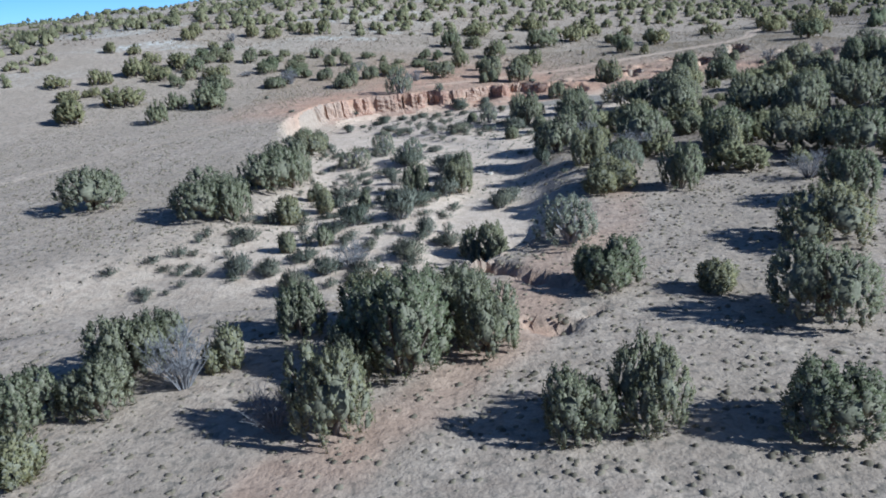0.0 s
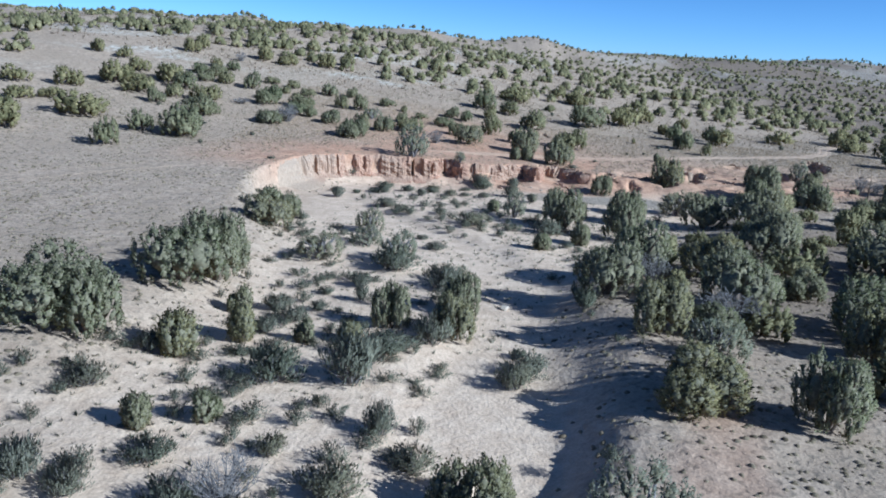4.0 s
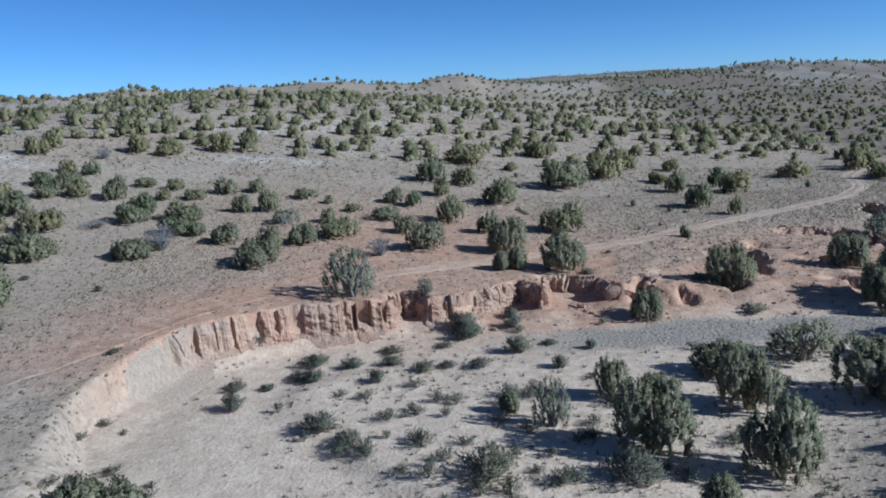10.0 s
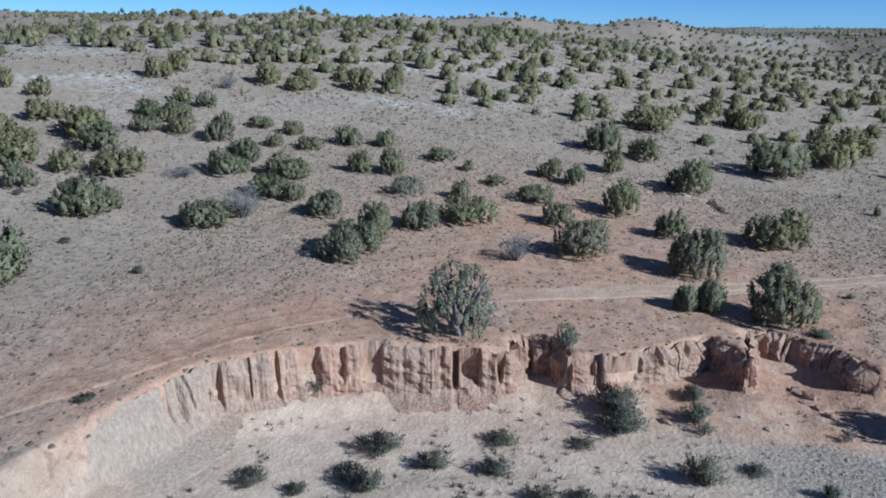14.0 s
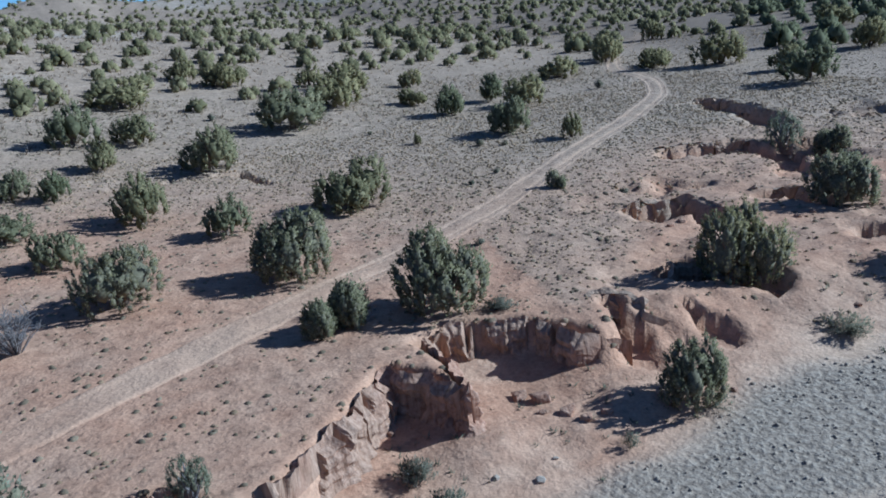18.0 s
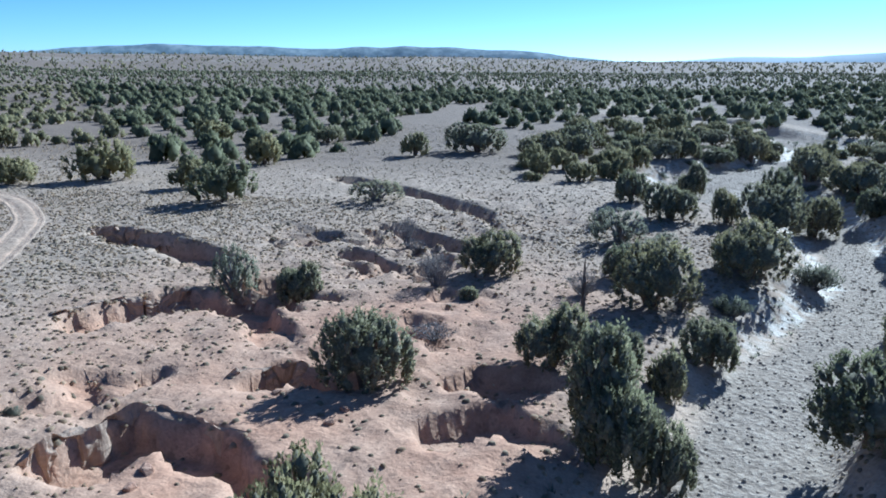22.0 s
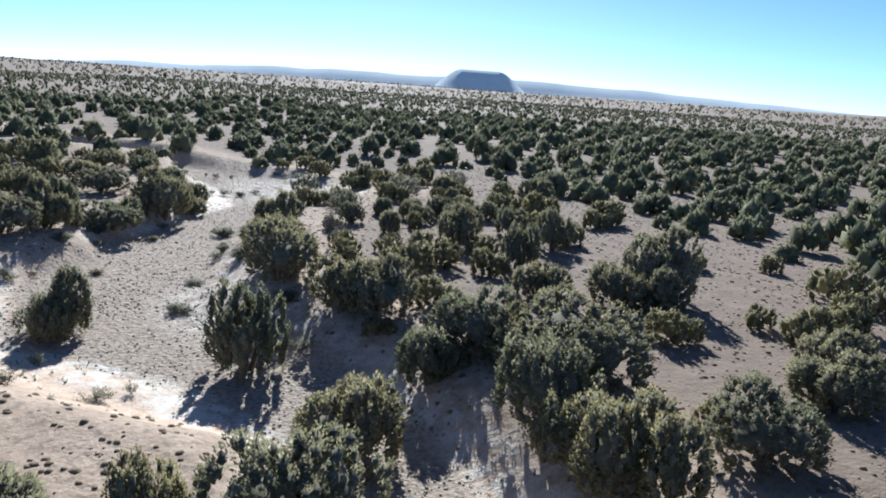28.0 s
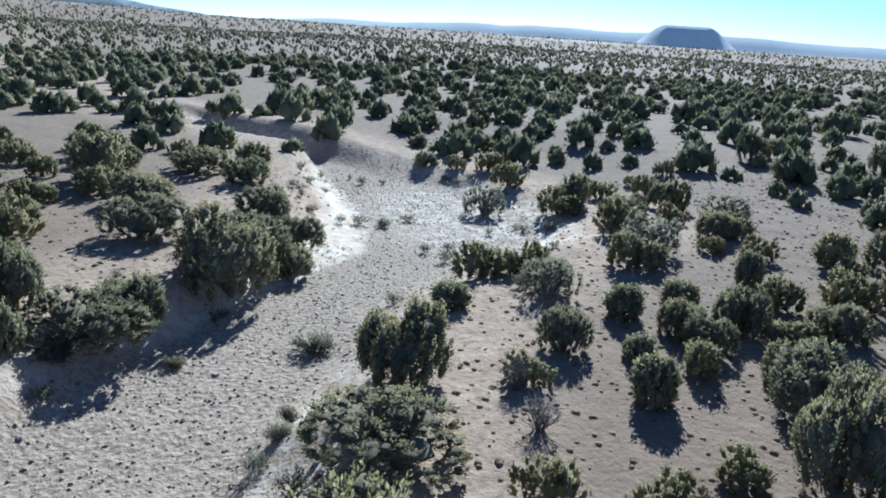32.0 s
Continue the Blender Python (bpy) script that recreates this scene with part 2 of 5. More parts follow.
RIM_NORTH_EAST = [(25, 78.0, 3.5), (30, 76.5, 3.5), (36, 73.5, 3), (41, 70.5, 2.4), (46, 69.3, 2), (53, 70.5, 3), (58, 75.5, 3.5), (66, 79.0, 3),
                  (71, 77.0, 3), (77, 72.6, 3), (83, 69.6, 3), (90, 66, 3), (100, 63.6, 3), (112, 62.5, 2), (119, 69.5, 2), (138, 84, 3), (180, 100, 3), (260, 125, 3)]
RIM_SOUTH = [(-120, 25, 3), (-30, 23.0, 5), (-14, 23.6, 4), (-7, 24.6, 2), (-2.4, 25.0, 0.6), (0, 26.0, 0.6), (1.8, 27.4, 0.6), (3.8, 29.2, 1.2), (6, 32.5, 2.5), (7.4, 38, 3.5), (8.4, 46, 4),
             (12, 52, 6), (20, 59, 8), (22.5, 66, 6), (24, 70.2, 1.5), (27, 69.4, 1.2), (33, 66.9, 1.0), (39, 63.9, 1.2), (43, 62.8, 1.2)]
RIM_SOUTH_EAST = [(43, 62.8, 1.2), (49, 62.2, 2), (58, 61.0, 4), (66, 64.0, 4), (74, 62.6, 3.5), (82, 58.5, 4), (87, 53, 5), (90, 48.5, 5), (96, 46.8, 5), (104, 49.5, 4), (112, 54, 4), (122, 62, 3), (140, 75, 3), (180, 88, 3), (260, 110, 3)]
# gullies cut into the north bank: (x, y, half width, depth)
GULLIES = [
    [(20.6, 86.0, 0.9, 2.1), (22.4, 85.8, 1.1, 2.3), (22.0, 84.0, 0.9, 1.9), (21.2, 82.6, 0.7, 0.8), (20.9, 81.0, 0.4, 0.2)],
    [(25.9, 84.9, 0.4, 0.7), (26.6, 84.1, 0.7, 0.9), (26.6, 83.0, 0.5, 0.4)],
    [(28.2, 91.8, 0.8, 0.5), (29.6, 91.2, 0.9, 0.8), (31.4, 90.0, 1.1, 0.9), (32.0, 88.6, 1.0, 0.8), (30.4, 87.0, 0.8, 0.4), (29.0, 85.5, 0.4, 0.15)],
    [(38.7, 99.0, 0.7, 0.5), (37.8, 97.0, 1.2, 0.7), (37.4, 94.6, 1.2, 0.7), (36.4, 92.6, 0.8, 0.4), (35.0, 91.0, 0.4, 0.15)],
    [(58.0, 95.0, 0.8, 0.4), (54.6, 90.5, 0.9, 0.5), (52.0, 86.5, 0.8, 0.5), (49.0, 83.5, 0.6, 0.35), (46.0, 82.0, 0.4, 0.2)],
    [(39.4, 87.2, 0.7, 0.5), (38.6, 85.6, 0.6, 0.45), (37.2, 84.4, 0.4, 0.2)],
    [(44.6, 87.4, 0.6, 0.45), (43.6, 85.0, 0.6, 0.45), (42.0, 83.0, 0.5, 0.3), (40.0, 81.5, 0.4, 0.2)],
    [(17.3, 81.0, 0.7, 0.9), (18.2, 78.6, 0.6, 0.5)],
    [(13.6, 80.6, 0.4, 0.7), (13.0, 78.2, 0.5, 0.6)],
    [(15.4, 80.0, 0.5, 0.7), (15.4, 78.0, 0.5, 0.5)],
    [(24.4, 79.4, 0.5, 0.5), (25.2, 78.4, 0.6, 0.5), (24.6, 77.0, 0.4, 0.2)],
    [(27.4, 79.2, 0.6, 0.5), (27.6, 77.8, 0.6, 0.4)],
    [(6.6, 104.4, 0.15, 0.3), (8.6, 105.0, 0.15, 0.3), (10.6, 104.7, 0.2, 0.35), (10.8, 102.0, 0.15, 0.25)],
    [(2.2, 21.2, 0.2, 0.25), (3.2, 20.6, 0.3, 0.3), (4.2, 21.4, 0.25, 0.3), (5.2, 22.2, 0.15, 0.2)],
    [(3.6, 24.2, 0.3, 0.35), (2.6, 25.6, 0.4, 0.5), (1.2, 26.8, 0.5, 0.6)],
]
RAVINE = [(2.2, 33.0, 0.3), (1.7, 30.6, 0.6), (1.1, 28.6, 0.75), (-0.2, 27.0, 0.5), (-1.5, 26.1, 0.4), (-3.2, 25.8, 0.3), (-6.0, 25.6, 0.15)]
BARE_STRIP = [(-4.5, 14.0), (-1.6, 16.5), (0.2, 18.2), (2.3, 20.6), (2.6, 23.2), (3.8, 26.2), (5.8, 28.2), (7.4, 31.5), (9.0, 37.0)]
TRACK = [(-60, 30), (-34, 50), (-25.8, 58.5), (-21.4, 63.6), (-15.6, 69), (-12.8, 72.3), (-10.9, 75.4), (-7.8, 79), (-5.8, 80.7), (1, 84.1), (6.2, 86.4), (11.4, 88.3), (16.8, 90.8), (24.6, 95.2), (32.6, 99.3), (39.5, 103.6), (44.5, 109), (48, 117), (58, 128), (75, 140)]


def blob(x, y, cx, cy, rx, ry):
    return smooth(1.5 - np.hypot((x - cx) / rx, (y - cy) / ry) * 1.0)


def upland(x, y):
    """The ground with no wash cut into it."""
    u = 0.75 + 0.9 * smooth((18 - x) / 30) * smooth((y - 48) / 30) + 0.022 * np.clip(y - 85, 0, 90) * smooth((60 - x) / 60)
    w = np.clip(-x * 0.6 + (y - 60) * 0.8 - 28, 0, 60)
    u = u + 0.045 * w
    for cx, cy, r, h in ((-44, 128, 20, 3.2), (-70, 100, 26, 3.4), (-8, 150, 24, 2.2), (-30, 175, 30, 4.0)):
        u = u + h * np.exp(-((x - cx) ** 2 + (y - cy) ** 2) / (2 * r * r))
    r = np.hypot(x, y - 55)
    az = np.degrees(np.arctan2(-x, y - 55))
    tall = (1.0 + 15.0 * smooth((az + 62) / 75)) * smooth((172 - az) / 60)
    rise = smooth((r - 70) / 210)
    u = u + tall * rise * (1 + 0.15 * rough(x, y, 60, 3)) * 0.62
    u = u + 1.6 * rough(x, y, 38, 5) * smooth((r - 60) / 60) * (0.25 + 0.75 * smooth((az + 70) / 50))
    for side, away, wide, h in ((16.3, 190, 14, 3.6), (11, 205, 9, 1.8), (3.2, 205, 13, 2.6), (-5.8, 225, 11, 4.2), (-15.4, 235, 12, 2.8), (-23, 260, 16, 4.0), (-30, 330, 40, 8.0), (28, 170, 18, 2.6)):
        kx, ky = -away * math.sin(radians(side)), 55 + away * math.cos(radians(side))
        u = u + h * np.exp(-((x - kx) ** 2 + (y - ky) ** 2) / (2 * wide * wide))
    u = u + 1.5 * rough(x, y, 11, 6, 2) * smooth((r - 90) / 60) * smooth((az + 60) / 40)
    far = smooth((r - 650) / 900)
    u = u + far * (24 + 18 * rough(x, y, 420, 11)) * (0.3 + 0.35 * smooth((az + 105) / 60))
    u = u - 0.4 * blob(x, y, 34, 82, 14, 10) - 0.8 * blob(x, y, 110, 50, 16, 9) + 1.0 * smooth((x - 70) / 60) * smooth((58 - y) / 30)
    return u


def land(x, y):
    """Height of the ground in metres, and what covers it: sand, red earth, low ground, distances to the track and the wash."""
    x, y = np.asarray(x, float) / PLAN, np.asarray(y, float) / PLAN
    u = upland(x, y)
    wob = 0.35 * rough(x, y, 2.2, 21, 2)
    dn, sn, (wn_,) = along(x, y, RIM_NORTH + RIM_NORTH_EAST[1:])
    ds, ss, (ws_,) = along(x, y, RIM_SOUTH + RIM_SOUTH_EAST[1:])
    north = np.where(sn > 0, dn, -dn)
    south = np.where(ss < 0, ds, -ds)
    dw, _, (hw,) = along(x, y, WASH + WASH_EAST[1:])
    bed = -0.28 - 0.004 * np.clip(x, 0, 110)
    bar = bed + 0.22 + 0.12 * rough(x, y, 5, 31, 2)
    low = bed + (bar - bed) * smooth((dw - hw + wob) / 1.8)
    cliffy = smooth((1.6 - wn_) / 0.9)
    edge = north + (1 - cliffy) * wob
    up_n = smooth((edge + wn_ * (1 - cliffy)) / (wn_ * (1 - 0.3 * cliffy)))
    up_s = smooth((south + ws_ + wob) / ws_)
    up = np.maximum(np.maximum(up_n, up_s), smooth((x - 116) / 26))
    # talus under the cliff
    talus = 0.2 * cliffy * smooth((edge + 1.7) / 1.6) * (1 - up_n)
    z = low * (1 - up) + u * up + talus
    cut = np.zeros(x.shape)
    for g in GULLIES:
        gx, gy = [p[0] for p in g], [p[1] for p in g]
        by = np.nonzero((x > min(gx) - 3) & (x < max(gx) + 3) & (y > min(gy) - 3) & (y < max(gy) + 3))
        px, py = x[by], y[by]
        if px.size:
            d, _, (h, deep) = along(px, py, g)
            cut[by] = np.maximum(cut[by], 1.2 * deep * smooth((h * 0.8 + 0.14 - d + 0.7 * rough(px, py, 2.4, 51, 3) + 0.3 * rough(px, py, 0.8, 57, 2)) / 0.2))
    # small crumbling scarps all over the eroded bank
    bad = np.clip(blob(x, y, 33, 87, 11, 6) + 0.3 * blob(x, y, 46, 84, 9, 7) + 0.4 * blob(x, y, 19, 80.5, 6, 2.6), 0, 1) * up_n
    worn = rough(x, y, 4.2, 53, 3) + 0.35 * rough(x, y, 0.9, 59, 2)
    cut = np.maximum(cut, bad * (0.32 * smooth((worn - 0.22) / 0.07) + 0.3 * smooth((worn - 0.42) / 0.06)))
    z = np.where(cut > 0, np.maximum(z - cut, np.minimum(z, bed + 0.1)), z)
    # the narrow ravine under the south rim at the first bend
    dr, _, (hr,) = along(x, y, RAVINE)
    z = z - 0.85 * smooth((hr - dr + 0.25 * rough(x, y, 1.1, 65, 2)) / 0.22)
    dt, _, _ = along(x, y, TRACK)
    z = z - 0.02 * np.exp(-(dt / 0.7) ** 2) * up
    rubble = 0.6 * blob(x, y, 10.5, 78.0, 4.0, 1.3) * (1 - up_n) * (dw > hw)
    broken = np.clip(blob(x, y, 22, 82, 9, 7) + cut * 0.6 + bad * 0.7, 0, 1) * up + 1.3 * rubble
    z = z + 0.16 * rough(x, y, 1.1, 63, 3) * broken + 0.12 * np.abs(rough(x, y, 0.7, 67, 2)) * rubble
    z = z + 0.06 * rough(x, y, 1.4, 61, 2) * np.clip(up + 0.3, 0, 1) + (0.008 + 0.022 * up) * rough(x, y, 0.5, 62, 1)
    sand = (1 - up) * smooth((0.6 + hw + wob * 2 - dw) / 1.2) * smooth((x - 2) / 9)
    bare = smooth((1.5 - along(x, y, BARE_STRIP)[0] + 0.8 * rough(x, y, 2.0, 69, 2)) / 1.2) * up_s
    red = np.clip(0.5 * bare + up_n * smooth((0.9 - wn_) / 0.5) * smooth((11 - north) / 10) + np.exp(-(((x - 3) / 12) ** 2 + ((y - 90) / 13) ** 2)) * 1.2
                  + cut * 0.8 + talus * 0.8 + 0.8 * blob(x, y, 20, 80, 7, 4) + 0.7 * blob(x, y, 27, 82, 6, 4) + 0.5 * blob(x, y, 27, 87, 10, 7) + 0.85 * blob(x, y, 10, 78, 6, 2.2) * (dw > hw - 0.2) + 0.15 * bad
                  + 0.6 * blob(x, y, 33, 79, 7, 4) * up_n, 0, 1)
    # ground under the woods: debris, plus backlit shade painted into the colour
    litter = up_s * smooth((south - 1) / 4) * smooth((x - 24 + 5 * rough(x, y, 9, 77, 2)) / 14) + blob(x, y, 21, 50, 9, 12) + 0.9 * up_n * smooth((x - 56) / 14) * smooth((north - 1) / 4)
    away, az = np.hypot(x, y - 55), np.degrees(np.arctan2(-x, y - 55))
    # far ground darkened for the shade between distant trees
    litter = litter + 0.6 * smooth((away - 150) / 160) * smooth((-8 - az) / 14)
    return z * PLAN, sand, red, (1 - up), np.where(up > 0.5, dt, 99), np.minimum(dw - hw, 9), litter


COVER = {}  # what land() says of single places


def survey(rows):
    """Look up the ground under many things at once."""
    spots = [(r[0], r[1]) for r in rows]
    found = np.stack(land(np.array([p[0] for p in spots]), np.array([p[1] for p in spots])), 1)
    COVER.update(zip(spots, found.tolist()))


def cover(x, y):
    if (x, y) not in COVER:
        survey([(x, y)])
    return COVER[x, y]


def height(x, y):
    return cover(x, y)[0]


def quick_mesh(name, verts, faces, mats, smooth_=True, normals=None, which=None):
    """A mesh from arrays. faces: arrays of triangles or quads, in order; which: the material of each face."""
    faces = [np.asarray(f, np.int32) for f in faces if len(f)]
    me = bpy.data.meshes.new(name)
    me.vertices.add(len(verts))
    me.vertices.foreach_set("co", np.asarray(verts, np.float32).ravel())
    sizes = np.concatenate([np.full(len(f), f.shape[1], np.int32) for f in faces])
    me.loops.add(int(sizes.sum()))
    me.polygons.add(len(sizes))
    me.polygons.foreach_set("loop_start", np.concatenate([[0], np.cumsum(sizes)[:-1]]).astype(np.int32))
    me.loops.foreach_set("vertex_index", np.concatenate([f.ravel() for f in faces]))
    for m in mats:
        me.materials.append(m)
    if which is not None:
        me.polygons.foreach_set("material_index", np.asarray(which, np.int32))
    me.polygons.foreach_set("use_smooth", np.full(len(sizes), smooth_))
    me.update(calc_edges=True)
    if normals is not None:
        me.normals_split_custom_set_from_vertices(np.asarray(normals, np.float32))
    return me

# ---- ground sheet, fine near the wash and coarse towards the horizon ----
def stops(*bands):
    """Grid lines from bands of (start, end, step)."""
    out = []
    for a, b, step in bands:
        out += list(np.arange(a, b - 1e-6, step))
    return np.array(out)


def outward(start, first, end):
    out, v, s = [], start, first
    while v < end:
        s *= 1.1
        v += s
        out.append(v)
    return np.array(out)


def ground():
    xs = np.concatenate([-outward(40, 0.9, 2750)[::-1], stops((-40, -15, 0.8), (-15, 45, 0.22), (45, 95, 0.45), (95, 140, 0.8)), outward(140, 0.9, 2750)])
    ys = np.concatenate([-outward(-6, 0.9, 2750)[::-1], stops((6, 18, 0.6), (18, 62, 0.34), (62, 89, 0.18), (89, 112, 0.36), (112, 150, 0.8)), outward(150, 0.9, 2750)])
    gx, gy = np.meshgrid(xs, ys)
    fx, fy = gx.ravel() * PLAN, gy.ravel() * PLAN
    z, sand, red, low, dt, dw, litter = land(fx, fy)
    nx, ny = len(xs), len(ys)
    i = np.arange(nx * ny).reshape(ny, nx)
    quads = np.stack([i[:-1, :-1], i[:-1, 1:], i[1:, 1:], i[1:, :-1]], -1).reshape(-1, 4)
    me = quick_mesh("ground", np.stack([fx, fy, z], 1), [quads], [EARTH])
    track = 0.25 * np.exp(-(dt / 0.9) ** 2)
    hill = smooth((z - 7) / 9) * smooth((rough(fx, fy, 26, 71) + 0.15 * np.sin(z * 1.9) - 0.12) / 0.25)
    # pale wash margins, eastern reach only, whitened to stand in for sun glare
    white = np.clip(low * smooth((2.6 - dw) / 1.5) * smooth((x_east(fx))) * smooth((dw + 0.5) / 0.5), 0, 1) + 0.5 * hill
    white = white + 0.6 * blob(fx / PLAN, fy / PLAN, 98, 55, 8, 4) * low + 0.8 * blob(fx / PLAN, fy / PLAN, 66, 66, 4, 2.6) * low
    for ox, oy in ((-16.9, 132.8), (-29.9, 137.3), (-31.3, 112.9), (-36.7, 110.5), (-11.1, 118.7), (-6.1, 124.7)):  # pale outcrops on the hill
        white = white + 0.8 * blob(fx / PLAN, fy / PLAN, ox, oy, 5.0, 1.6) * smooth((rough(fx, fy, 3.0, 73, 2) + 0.25) / 0.3)
    for name, v in (("sand", sand), ("red", red), ("low", low ** 1.6 * (0.3 + 0.7 * smooth((fy / PLAN - 27) / 6)) * (0.35 + 0.65 * smooth((fx / PLAN + 12) / 6))), ("track", track), ("white", white), ("litter", litter)):
        me.attributes.new(name, "FLOAT", "POINT").data.foreach_set("value", np.clip(v, 0, 1).astype(np.float32))
    return tagged(new("ground", me), "dry tan desert earth with a sandy wash cut through it", "ground", kind="structure")


def x_east(x):
    return (x - 48) / 17


ground()


def dirt_track():
    """Two worn ruts with a low crown between, winding up the flat."""
    line = np.array(TRACK[1:-1], float)
    run = np.concatenate([[0], np.cumsum(np.hypot(*np.diff(line, axis=0).T))])
    s = np.arange(0, run[-1], 0.25)
    x, y = np.interp(s, run, line[:, 0]), np.interp(s, run, line[:, 1])
    for _ in range(60):
        x[1:-1], y[1:-1] = (x[:-2] + 2 * x[1:-1] + x[2:]) / 4, (y[:-2] + 2 * y[1:-1] + y[2:]) / 4
    tx, ty = np.gradient(x), np.gradient(y)
    tl = np.hypot(tx, ty)
    across = np.linspace(-0.85, 0.85, 23)
    worn = 0.35 + 0.65 * smooth((s - 30) / 16)
    verts, wear = [], []
    for a in across:
        w = a + 0.05 * rough(s, 0 * s + a * 3, 0.8, 151, 2)
        px, py = x - ty / tl * w, y + tx / tl * w
        rut = np.exp(-((abs(a) - 0.41) / 0.15) ** 2)
        edge = smooth((0.85 - abs(a)) / 0.25)
        z = land(px * PLAN, py * PLAN)[0] - 0.10 + 0.16 * edge - 0.07 * rut * worn * smooth((x - 2) / 8)
        verts.append(np.stack([px * PLAN, py * PLAN, z], 1))
        two = smooth((x - 6) / 6)
        wear.append((two * (0.95 * rut + 0.3 * edge) * worn + (1 - two) * 0.8 * edge * smooth((x + 3) / 4)) * (0.8 + 0.4 * rough(s, 0 * s + a, 1.5, 152, 2)))
    v = np.stack(verts, 1)
    n, m = v.shape[:2]
    i = np.arange(n * m).reshape(n, m)
    quads = np.stack([i[:-1, :-1], i[1:, :-1], i[1:, 1:], i[:-1, 1:]], -1).reshape(-1, 4)[:, ::-1]
    me = quick_mesh("dirt_track", v.reshape(-1, 3), [quads], [EARTH])
    cover = land(v[..., 0].ravel(), v[..., 1].ravel())
    for name, q in (("sand", cover[1]), ("red", cover[2]), ("low", cover[3]), ("track", np.stack(wear, 1).ravel())):
        me.attributes.new(name, "FLOAT", "POINT").data.foreach_set("value", np.clip(q, 0, 1).astype(np.float32))
    return tagged(new("dirt_track", me), "two-rut track of bare pinkish earth across dry ground", "track", kind="structure")


dirt_track()

# ---- the fluted earth cliff along the outer bend ----
def cliff_material():
    m, n, l, b = material("fluted_red_earth", 0.95)
    c = n.new("ShaderNodeTexCoord")
    squeeze = n.new("ShaderNodeMapping")
    squeeze.inputs["Scale"].default_value = (1, 1, 0.14)
    l.new(c.outputs["Object"], squeeze.inputs["Vector"])
    streak = n.new("ShaderNodeTexNoise")
    streak.inputs["Scale"].default_value, streak.inputs["Detail"].default_value = 6.0, 5
    l.new(squeeze.outputs[0], streak.inputs["Vector"])
    wide, fine = noise_node(n, l, 4.0, 2), noise_node(n, l, 0.15, 4)
    red = ramp(n, l, streak.outputs["Fac"], (0.3, (0.22, 0.118, 0.075)), (0.5, (0.40, 0.235, 0.158)), (0.72, (0.52, 0.335, 0.24)))
    tan = ramp(n, l, streak.outputs["Fac"], (0.3, (0.28, 0.175, 0.115)), (0.7, (0.50, 0.345, 0.25)))
    c = mix(n, l, ramp(n, l, wide, (0.42, (0, 0, 0)), (0.6, (1, 1, 1))), red, tan)
    c = mix(n, l, attribute(n, "pale"), c, ramp(n, l, streak.outputs["Fac"], (0.3, (0.32, 0.24, 0.172)), (0.7, (0.46, 0.35, 0.258))))
    c = mix(n, l, 0.45, c, ramp(n, l, fine, (0.3, (0.6, 0.6, 0.6)), (0.6, (1, 1, 1))), "MULTIPLY")
    l.new(c, b.inputs["Base Color"])
    bump(n, l, b, math_node(n, l, "ADD", streak.outputs["Fac"], math_node(n, l, "MULTIPLY", fine, 0.5)), 0.8, 0.10)
    return m


